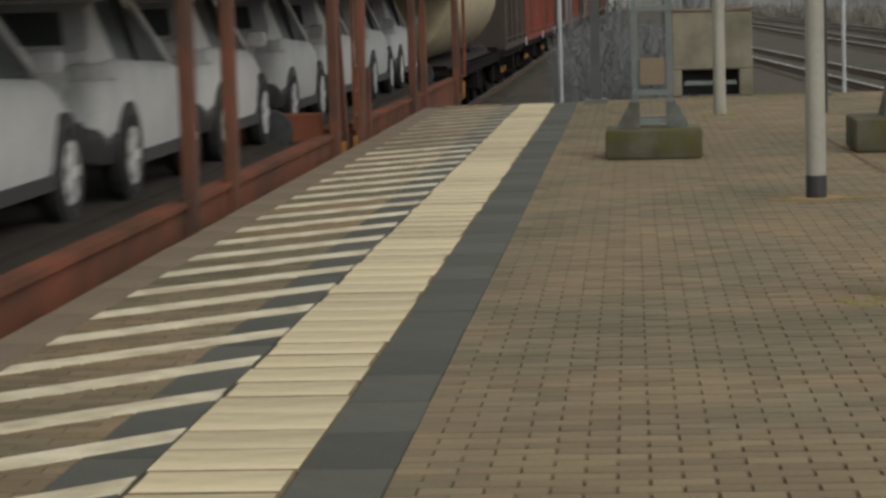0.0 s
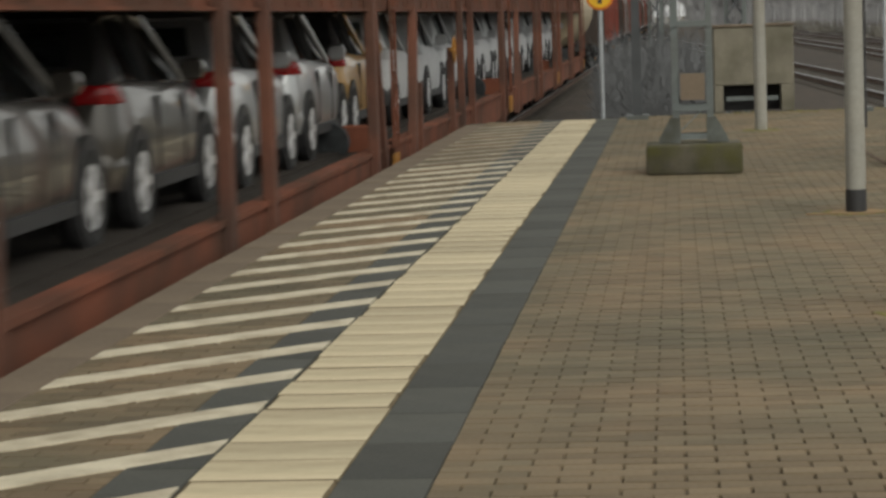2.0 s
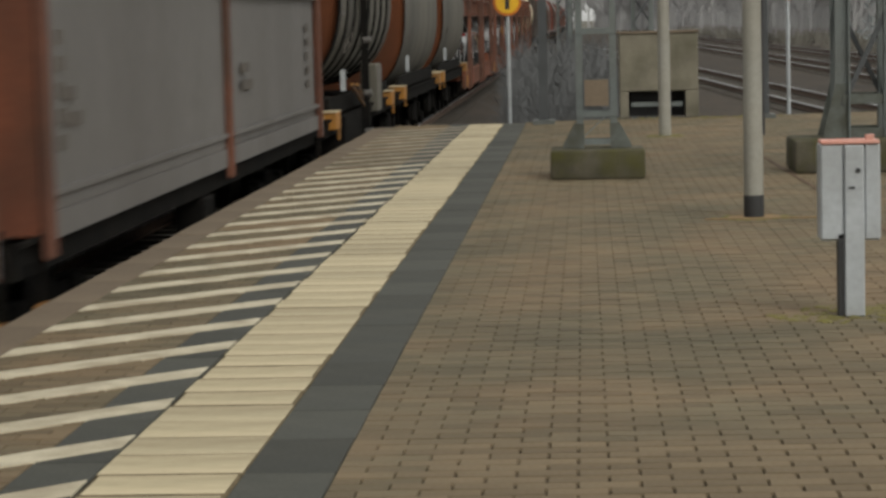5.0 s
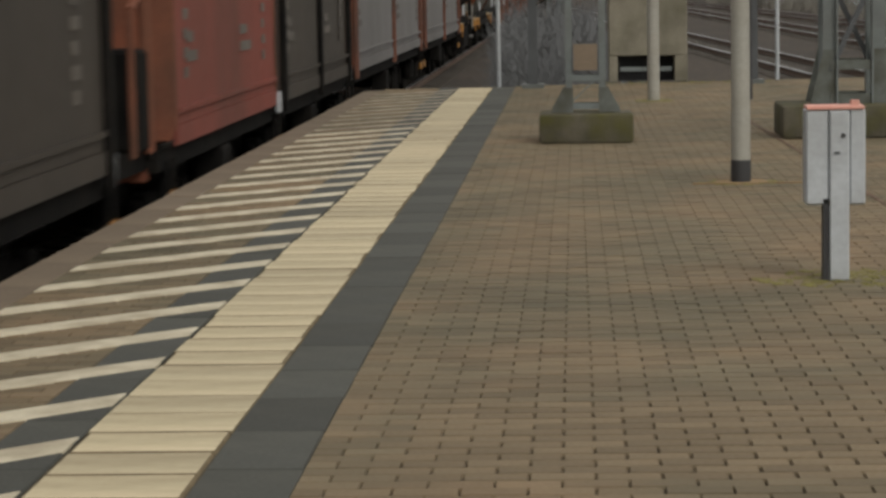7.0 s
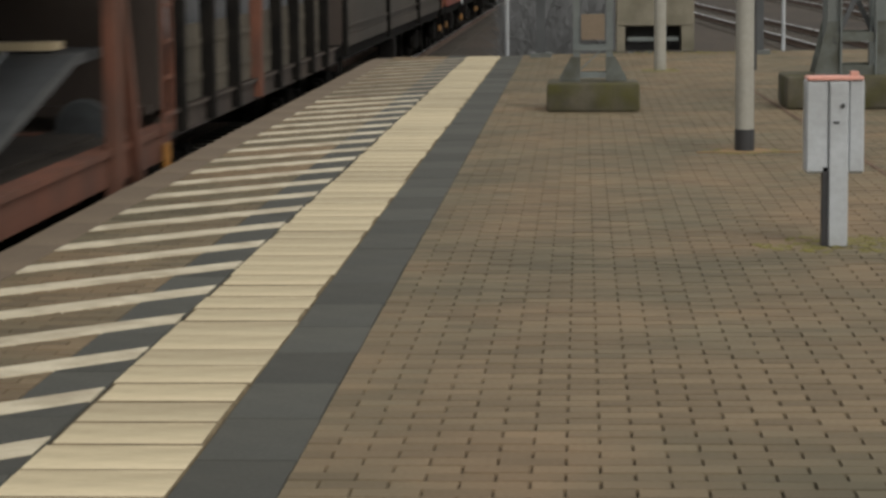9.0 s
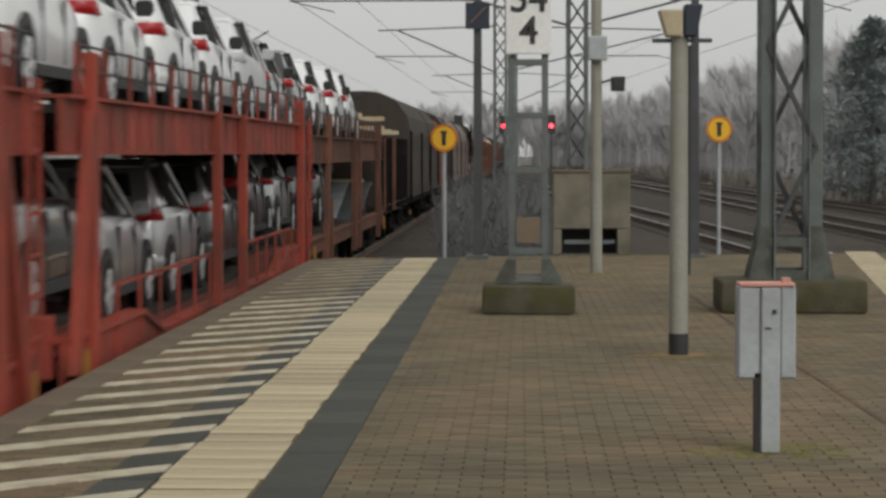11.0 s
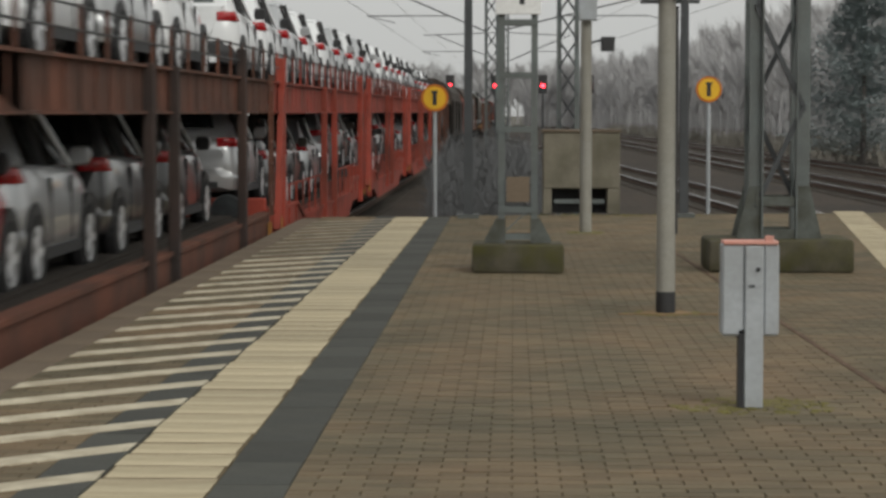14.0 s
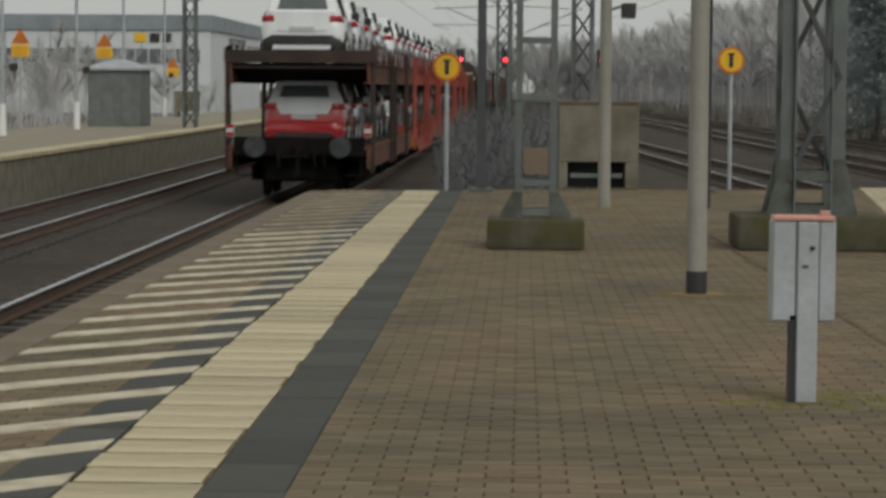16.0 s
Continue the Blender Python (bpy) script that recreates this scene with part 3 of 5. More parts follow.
def camera_post():
    t = thing("platform_post", "thin cream-grey post with junction box and dark floodlight", "post", at=pose(2.62, 29.3, 0))
    bm = B()
    tube(bm, (0, 0, 0), (0, 0, 6.0), 0.075, 0.06, 16)
    part("tube", bm, M_POST, t, smooth=True)
    bm = B()
    tube(bm, (0, 0, -0.012), (0, 0, 0.006), 0.14, n=16)
    part("base_plate", bm, M_MOSS, t, "dirty round base")
    bm = B()
    box(bm, -0.10, 0.13, -0.16, -0.07, 2.65, 2.95)
    bevel(bm, 0.012)
    part("junction_box", bm, M_LTGREY, t, "light grey box")
    bm = B()
    bar(bm, (0, 0, 2.36), (0.22, 0, 2.42), 0.03)
    part("arm", bm, M_DKSTEEL, t)
    bm = B()
    v = box(bm, 0.18, 0.36, -0.12, 0.08, 2.27, 2.45)
    for i in (0, 1):
        v[i].co.z -= 0.0
        v[i].co.x += 0.02 if i == 0 else -0.02
    bevel(bm, 0.012)
    part("floodlight", bm, M_BLACK, t, "black floodlight")


camera_post()


def cabinet():
    t = thing("validator_post", "light grey box on a square post with faded red cap", "control box", at=pose(2.91, 11.9, 0))
    bm = B()
    box(bm, -0.02, 0.075, -0.045, 0.045, 0, 0.83)
    bevel(bm, 0.006)
    part("post", bm, M_LTGREY, t)
    bm = B()
    box(bm, -0.05, -0.018, -0.03, 0.06, 0, 0.40)
    part("cable_duct", bm, M_BLACK, t, "black cable duct behind the post")
    bm = B()
    box(bm, -0.135, -0.02, -0.03, 0.13, 0.37, 0.84)
    bevel(bm, 0.01)
    part("housing", bm, M_LTGREY, t, "light grey sheet housing")
    bm = B()
    box(bm, 0.076, 0.155, -0.03, 0.13, 0.37, 0.84)
    bevel(bm, 0.01)
    part("housing", bm, M_LTGREY, t, "light grey sheet housing")
    bm = B()
    box(bm, -0.13, 0.15, -0.04, 0.125, 0.835, 0.855)
    bevel(bm, 0.005)
    part("cap", bm, M_REDCAP, t, "faded red top plate")
    bm = B()
    box(bm, 0.085, 0.125, -0.035, 0.02, 0.855, 0.88)
    part("beacon", bm, M_REDCAP, t, "small red lens")
    bm = B()
    tube(bm, (0.045, -0.046, 0.71), (0.045, -0.052, 0.71), 0.012, n=10)
    part("lock", bm, M_BLACK, t, "black lock")
    bm = B()
    box(bm, 0.0, 0.03, -0.049, -0.045, 0.62, 0.632)
    part("label_plate", bm, M_DKSTEEL, t)


cabinet()


def moss_patch(x, y, rx, ry, seed):
    rnd = random.Random(seed)
    bm = B()
    for i in range(140):
        a, r = rnd.uniform(0, 6.283), rnd.random() ** 0.7
        px, py = x + rx * r * math.cos(a), y + ry * r * math.sin(a)
        s = rnd.uniform(0.008, 0.022)
        bmesh.ops.create_icosphere(bm, subdivisions=1, radius=s, matrix=Matrix.Translation((px, py, 0.0)) @ Matrix.Diagonal((1.6, 1.6, 0.35, 1)))
    single("moss", bm, M_MOSS, "yellow-green moss growing in the paving joints", "moss", kind="stuff")


moss_patch(2.95, 11.95, 0.42, 0.35, 1)
moss_patch(2.86, 17.5, 0.30, 0.22, 2)
moss_patch(2.62, 29.3, 0.25, 0.3, 3)
moss_patch(3.2, 34.3, 1.3, 0.5, 4)


def warning_disc(at, z):
    t = thing("warning_sign", "round yellow sign with orange rim on a grey pole", "sign", "round yellow signs", at=at)
    bm = B()
    tube(bm, (0, 0, 0), (0, 0, z + 0.15), 0.03, n=10)
    part("pole", bm, M_LTGREY, t, smooth=True)
    bm = B()
    tube(bm, (0, -0.035, z), (0, -0.05, z), 0.20, n=32)
    d = part("rim", bm, M_ORANGE, t, "orange rim")
    bm = B()
    tube(bm, (0, -0.05, z), (0, -0.054, z), 0.165, n=32)
    part("face", bm, M_YELLOW, d, "yellow face")
    bm = B()
    box(bm, -0.03, 0.03, -0.062, -0.054, z - 0.105, z + 0.105)
    box(bm, -0.05, 0.05, -0.063, -0.055, z + 0.075, z + 0.105)
    part("mark", bm, M_BLACK, d, "black mark")


warning_disc(pose(0.56, 34.2, -0.9), 2.62)
warning_disc(pose(4.70, 35.9, -0.9), 2.76)


def concrete_box():
    t = thing("concrete_box", "weathered concrete trough box standing on legs", "concrete box", at=pose(2.72, 34.55, 0))
    bm = B()
    box(bm, -0.57, 0.57, 0, 0.9, 0.38, 1.22)
    bevel(bm, 0.015)
    part("trough", bm, M_CONC, t)
    bm = B()
    box(bm, -0.59, 0.59, -0.02, 0.92, 1.22, 1.25)
    part("lid", bm, M_COPING, t, "thin slab lid")
    for x0, x1 in ((-0.57, -0.44), (0.38, 0.57)):
        bm = B()
        box(bm, x0, x1, 0, 0.9, 0, 0.38)
        bevel(bm, 0.01)
        part("leg", bm, M_CONC, t)
    # black sheet added in the opening to give the shade under the trough
    bm = B()
    box(bm, -0.44, 0.38, 0.5, 0.6, 0, 0.38)
    part("back_panel", bm, M_BLACK, t, "black panel for the shade between the legs")
    bm = B()
    box(bm, -0.40, 0.34, 0.04, 0.09, 0.16, 0.22)
    part("crossbar", bm, M_GALV, t)


concrete_box()


def steel_pole(at, h, label, board=False):
    t = thing("steel_mast", label, "mast", at=at)
    bm = B()
    for x0, x1, y0, y1 in ((-0.065, 0.065, -0.075, -0.063), (-0.065, 0.065, 0.063, 0.075), (-0.008, 0.008, -0.063, 0.063)):
        v = box(bm, x0, x1, y0, y1, 0, h)
        for q in v[4:]:
            q.co.x *= 0.6
    part("beam", bm, M_DKSTEEL, t)
    bm = B()
    box(bm, -0.15, 0.15, -0.15, 0.15, 0, 0.06)
    part("base_plate", bm, M_GALV, t)
    if board:
        bm = B()
        box(bm, -0.17, 0.17, -0.13, -0.11, 3.25, 3.62)
        b = part("board", bm, M_NAVY, t, "dark square board")
        bm = B()
        bar(bm, (-0.11, -0.133, 3.32), (0.11, -0.133, 3.55), 0.035, 0.006)
        part("stripe", bm, M_REDCAP, b, "red and white diagonal stripe")


steel_pole(pose(1.07, 33.2, 0), 9.0, "slim dark steel mast with a small square board", True)
steel_pole(pose(4.16, 33.6, 0), 7.0, "dark steel mast behind the round post")


# ---- overhead line ----
def cantilever(name_y, x_mast, x_wire, z):
    t = thing("cantilever", "thin steel cantilever holding the contact wire", "cantilever", "cantilevers", at=pose(0, name_y, 0))
    bm = B()
    tube(bm, (x_mast, 0, z + 1.3), (x_wire - 0.4, 0, z + 1.15), 0.028, n=6)
    part("top_tube", bm, M_WIRE, t)
    bm = B()
    tube(bm, (x_mast, 0, z - 0.3), (x_wire + 0.3, 0, z + 1.15), 0.03, n=6)
    part("strut", bm, M_WIRE, t)
    bm = B()
    tube(bm, (x_mast + (x_wire - x_mast) * 0.35, 0, z + 0.25), (x_wire - 0.5, 0, z + 0.25), 0.022, n=6)
    tube(bm, (x_wire - 0.5, 0, z + 0.25), (x_wire + 0.5, 0, z), 0.015, n=6)
    part("steady_arm", bm, M_WIRE, t)


for y, xm in ((52, 2.9), (82, 0.95), (130, 1.2)):
    cantilever(y, xm - 0.2, track_x(TRACK_1, y), RAIL + 5.5)
    cantilever(y, xm + 0.2, track_x(TRACK_3, y, SIDE_BEND), RAIL + 5.5)
lattice_tower(pose(-9.9, 82, -0.02), 0.2, 0.2, 11.0, 0.09, "grey lattice catenary mast on the far platform", "catenary masts", 0.0, None, 0.6)
cantilever(82, -9.7, track_x(TRACK_2, 82, FAR_BEND), RAIL + 5.5)
for c, turn in ((TRACK_1, BEND), (TRACK_2, FAR_BEND), (TRACK_3, SIDE_BEND)):
    for z, r in ((RAIL + 5.5, 0.008), (RAIL + 6.65, 0.008)):
        bm = B()
        tube(bm, (track_x(c, -20, turn), -20, z), (track_x(c, 350, turn), 350, z), r, n=5)
        single("overhead_wire", bm, M_WIRE, "thin overhead line wire above the track", "wire", "overhead wires")


# ---- signals far down the line ----
def signal(at, h):
    t = thing("signal", "distant railway signal showing red", "signal", "red signals", at=at)
    bm = B()
    tube(bm, (0, 0, 0), (0, 0, h), 0.07, n=8)
    part("pole", bm, M_DKSTEEL, t)
    bm = B()
    box(bm, -0.28, 0.28, -0.05, 0.05, h - 0.7, h + 0.5)
    bevel(bm, 0.03)
    part("board", bm, M_BLACK, t)
    bm = B()
    tube(bm, (0, -0.06, h - 0.2), (0, -0.1, h - 0.2), 0.13, n=12)
    part("lamp", bm, M_SIGNAL, t, "glowing red lamp")


for x, y in ((-2.35, 150), (0.55, 152), (3.6, 150), (6.6, 150)):
    signal(pose(x, y, GROUND), 4.5)


# ---- cars: rear at y = 0, nose towards +y, standing on z = 0 ----
def wheel_meshes():
    bm = B()
    n = 20
    prof = [(0.20, -0.085), (0.30, -0.095), (0.315, -0.06), (0.315, 0.06), (0.30, 0.095), (0.20, 0.085)]
    rows = [[bm.verts.new((x, r * math.cos(2 * math.pi * i / n), r * math.sin(2 * math.pi * i / n))) for i in range(n)] for r, x in prof]
    for a, b in zip(rows, rows[1:]):
        for i in range(n):
            bm.faces.new((a[i], a[(i + 1) % n], b[(i + 1) % n], b[i]))
    tyre = mesh("tyre", bm, M_TYRE, True)
    bm = B()
    for s in (-1, 1):
        tube(bm, (s * 0.05, 0, 0), (s * 0.092, 0, 0), 0.06, n=10)
        for k in range(5):
            a = 2 * math.pi * k / 5
            bar(bm, (s * 0.078, 0.03 * math.cos(a), 0.03 * math.sin(a)), (s * 0.078, 0.205 * math.cos(a), 0.205 * math.sin(a)), 0.03, 0.07)
        n = 20
        r0 = [bm.verts.new((s * 0.088, 0.185 * math.cos(2 * math.pi * i / n), 0.185 * math.sin(2 * math.pi * i / n))) for i in range(n)]
        r1 = [bm.verts.new((s * 0.088, 0.215 * math.cos(2 * math.pi * i / n), 0.215 * math.sin(2 * math.pi * i / n))) for i in range(n)]
        for i in range(n):
            bm.faces.new((r0[i], r0[(i + 1) % n], r1[(i + 1) % n], r1[i]))
    rim = mesh("rim", bm, M_RIM)
    bm = B()
    tube(bm, (-0.03, 0, 0), (0.03, 0, 0), 0.20, n=20)
    hub = mesh("disc", bm, M_BLACK)
    return tyre, rim, hub


TYRE, RIM, DISC = wheel_meshes()


def body_ring(y, w, z0, z1, crown):
    """Section across a car's body: sill, bulging side, shoulder, crowned top."""
    h = [(w * 0.72, z0), (w - 0.035, z0 + 0.03), (w - 0.005, z0 + 0.16), (w, z0 + (z1 - z0) * 0.55), (w - 0.012, z0 + (z1 - z0) * 0.66), (w - 0.03, z1 - 0.09), (w - 0.07, z1 - 0.015), (w - 0.15, z1), (w - 0.40, z1 + crown)]
    return [Vector((x, y, z)) for x, z in h] + [Vector((-x, y, z)) for x, z in h[::-1]]


def make_car(paint, roof, label, L=3.65, H=1.54):
    t = thing("car", label, "car", "new cars on the train")
    k = L / 4.05
    film = roof == M_FILM
    bm = B()
    loft(bm, [body_ring(y * k, w, z0, z1, c) for y, w, z0, z1, c in ((0.0, 0.70, 0.44, 0.80, 0.01), (0.035, 0.79, 0.36, 0.93, 0.01), (0.12, 0.84, 0.28, 1.01, 0.01), (0.35, 0.865, 0.25, 1.03, 0.01), (0.8, 0.88, 0.24, 1.03, 0.01), (2.0, 0.885, 0.24, 0.99, 0.01), (2.8, 0.88, 0.24, 0.96, 0.03), (3.2, 0.865, 0.24, 0.91, 0.05), (3.7, 0.82, 0.27, 0.80, 0.05), (3.95, 0.72, 0.33, 0.69, 0.04), (4.05, 0.55, 0.42, 0.58, 0.02))])
    part("body", bm, paint, t, smooth=True)
    # dark glasshouse with painted roof, hatch and pillars
    bm = B()
    loft(bm, [ring(y * k, w, 0.94, z1, r, top=tp) for y, w, z1, r, tp in ((0.30, 0.775, 1.02, 0.02, 0.76), (0.50, 0.775, H - 0.13, 0.05, 0.64), (0.8, 0.785, H - 0.04, 0.05, 0.61), (1.5, 0.79, H - 0.025, 0.05, 0.61), (2.0, 0.785, H - 0.06, 0.05, 0.60), (2.45, 0.78, 1.30, 0.05, 0.65), (2.98, 0.77, 0.99, 0.02, 0.74))])
    part("glasshouse", bm, M_FILMGLASS if paint == M_COVER else M_GLASS, t, "dark tinted windows", True)
    bm = B()
    loft(bm, [ring(y * k, w, z - 0.075, z, 0.03, top=w - 0.05) for y, w, z in ((0.42, 0.66, H - 0.075), (0.7, 0.665, H - 0.02), (1.45, 0.66, H), (1.95, 0.645, H - 0.035), (2.12, 0.63, H - 0.085))])
    part("roof", bm, roof, t, "filmed roof" if film else "", True)
    bm = B()
    loft(bm, [ring(y * k, w, 0.96, z1, r, top=tp) for y, w, z1, r, tp in ((0.06, 0.75, 1.04, 0.03, 0.72), (0.20, 0.79, 1.18, 0.07, 0.73), (0.36, 0.79, H - 0.13, 0.07, 0.665), (0.52, 0.79, H - 0.05, 0.07, 0.64), (0.66, 0.79, H - 0.025, 0.07, 0.635))])
    hatch = part("hatch", bm, roof, t, "filmed tailgate" if film else "", True)
    bm = B()
    q = [(-0.53, 0.175, 1.14), (0.53, 0.175, 1.14), (0.47, 0.345, H - 0.16), (-0.47, 0.345, H - 0.16)]
    va = [bm.verts.new((x, y * k - 0.016, z)) for x, y, z in q]
    vb = [bm.verts.new((x, y * k + 0.03, z - 0.01)) for x, y, z in q]
    bm.faces.new(va)
    for i in range(4):
        bm.faces.new((va[i], va[(i + 1) % 4], vb[(i + 1) % 4], vb[i]))
    part("rear_window", bm, M_FILMGLASS if film else M_GLASS, hatch, "grey filmed rear window" if film else "dark rear window")
    for s in (-1, 1):
        for name, a, b, w in (("pillar", (s * 0.79, 1.46 * k, 0.98), (s * 0.655, 1.42 * k, H - 0.05), 0.07), ("pillar", (s * 0.765, 2.95 * k, 0.96), (s * 0.615, 2.08 * k, H - 0.06), 0.055)):
            bm = B()
            bar(bm, a, b, 0.035, w)
            part(name, bm, M_BLACK if w > 0.06 else paint, t)
        bm = B()
        plan = [(0.58, 0.004), (0.745, 0.022), (0.838, 0.10), (0.874, 0.34), (0.80, 0.34), (0.60, 0.14)]
        va, vb = ([bm.verts.new((s * (x - (0.05 if z > 0.9 else 0.0) * (y > 0.2)), y * k, z)) for x, y in plan] for z in (0.88, 1.01))
        bm.faces.new(va)
        bm.faces.new(vb)
        for i in range(6):
            bm.faces.new((va[i], va[(i + 1) % 6], vb[(i + 1) % 6], vb[i]))
        bevel(bm, 0.012)
        part("tail_light", bm, M_COVER if paint == M_COVER else M_TAIL, t, "covered tail lamp" if paint == M_COVER else "red tail lamp", True)
        bm = B()
        loft(bm, [ring(y * k, 0.085, z0, z1, 0.035, x=s * 0.945) for y, z0, z1 in ((2.40, 1.00, 1.13), (2.44, 0.98, 1.15), (2.56, 1.01, 1.12))])
        part("mirror", bm, M_COVER if paint == M_COVER else M_BLACK if film or paint == M_CWHITE else paint, t, "door mirror", True)
        bm = B()
        box(bm, s * 0.845, s * 0.893, 1.08 * k, 2.80 * k, 0.235, 0.33)
        part("sill_trim", bm, M_BLACK, t, "black sill trim")
        for y in (1.40, 2.40) if paint != M_COVER else ():
            bm = B()
            box(bm, s * 0.86, s * 0.887, y * k - 0.008, y * k + 0.008, 0.36, 0.90)
            part("door_gap", bm, M_BLACK, t, "dark door gap")
        for y in (0.70 * k, 3.26 * k):
            # black disc on the closed flank stands in for the shaded wheel well
            bm = B()
            tube(bm, (s * 0.80, y, 0.34), (s * 0.888, y, 0.34), 0.375, n=24)
            part("wheel_arch", bm, M_BLACK, t, "black disc for the shade in the wheel arch")
            w = part("wheel", DISC, None, t, at=pose(s * 0.81, y, 0.315))
            part("tyre", TYRE, None, w)
            part("rim", RIM, None, w, "alloy rim")
    low = M_BLACK if film and paint != M_CRED or paint == M_CYELLOW else paint
    bm = B()
    loft(bm, [body_ring(-0.035, 0.66, 0.30, 0.58, 0.0), body_ring(0.03, 0.81, 0.26, 0.63, 0.0), body_ring(0.22, 0.872, 0.25, 0.62, 0.0), body_ring(0.34, 0.874, 0.26, 0.60, 0.0)])
    bumper = part("bumper", bm, low, t, "rear bumper", True)
    bm = B()
    box(bm, -0.60, 0.60, -0.045, 0.0, 0.31, 0.40)
    part("diffuser", bm, M_FILM if film and paint != M_CRED else M_BLACK, bumper, "bumper trim strip")
    if film:
        bm = B()
        z0 = 0.78 if paint == M_CRED else 0.68
        va = [bm.verts.new((x, y, z)) for y in (-0.018, 0.10) for x, z in ((-0.50, z0), (0.50, z0), (0.60, 1.0), (0.70, 1.10), (-0.70, 1.10), (-0.60, 1.0))]
        for q in va:
            q.co.y += max(0.0, q.co.z - 0.80) * 0.22
        bm.faces.new(va[:6])
        bm.faces.new(va[6:])
        for i in range(6):
            bm.faces.new((va[i], va[(i + 1) % 6], va[6 + (i + 1) % 6], va[6 + i]))
        bevel(bm, 0.012)
        part("tailgate_film", bm, M_FILM, hatch, "white film over the tailgate", True)
    bm = B()
    box(bm, -0.26, 0.26, -0.024, 0.03, 0.68, 0.78)
    part("plate_recess", bm, M_COVER, t, "plain rear plate recess")
    return t


CAR_KINDS = [
    make_car(M_CWHITE, M_CWHITE, "white hatchback car riding on the car carrier"),
    make_car(M_CSILVER, M_CSILVER, "silver hatchback car riding on the car carrier"),
    make_car(M_CWHITE, M_FILM, "white car with protective film on the car carrier"),
    make_car(M_CBROWN, M_CDARK, "bronze-brown car riding on the car carrier"),
    make_car(M_COVER, M_FILM, "car wrapped in grey and white protective covers"),
    make_car(M_CRED, M_FILM, "red car with white film on its roof"),
    make_car(M_CYELLOW, M_CDARK, "ochre yellow car riding on the car carrier"),
    make_car(M_CDARK, M_CDARK, "dark grey car riding on the car carrier"),
]


# ---- wagons: rear at y = 0, rail level at z = 0 ----
def bogie(t, y, base=1.8):
    b = thing("bogie", "black grimy bogie", "")
    del b["label"]
    b.parent = t
    b.location = (0, y, 0)
    for s in (-1, 1):
        bm = B()
        box(bm, s * 0.98, s * 1.06, -base / 2 - 0.35, base / 2 + 0.35, 0.42, 0.62)
        for e in (-1, 1):
            box(bm, s * 0.95, s * 1.1, e * base / 2 - 0.16, e * base / 2 + 0.16, 0.34, 0.66)
        box(bm, s * 0.96, s * 1.08, -0.35, 0.35, 0.30, 0.72)
        bevel(bm, 0.02)
        part("side_frame", bm, M_GRIME, b)
    for e in (-1, 1):
        bm = B()
        for s in (-1, 1):
            tube(bm, (s * 0.70, e * base / 2, 0.46), (s * 0.83, e * base / 2, 0.46), 0.46, n=24)
        tube(bm, (-0.8, e * base / 2, 0.46), (0.8, e * base / 2, 0.46), 0.08, n=8)
        part("wheelset", bm, M_GRIME, b, smooth=True)
    bm = B()
    box(bm, -0.95, 0.95, -0.25, 0.25, 0.45, 0.7)
    part("bolster", bm, M_GRIME, b)
    return b


def buffers(t, y, d):
    for s in (-1, 1):
        bm = B()
        tube(bm, (s * 0.875, y, 1.06), (s * 0.875, y + d * 0.35, 1.06), 0.10, n=12)
        b = part("buffer", bm, M_GRIME, t, "round grey-faced buffer", True)
        bm = B()
        tube(bm, (s * 0.875, y + d * 0.35, 1.06), (s * 0.875, y + d * 0.40, 1.06), 0.225, 0.21, n=24)
        part("buffer_plate", bm, M_BUFFER, b, "worn grey buffer plate", True)
    bm = B()
    bar(bm, (0, y, 0.98), (0, y + d * 0.4, 0.9), 0.09)
    part("coupling", bm, M_GRIME, t, "screw coupling")


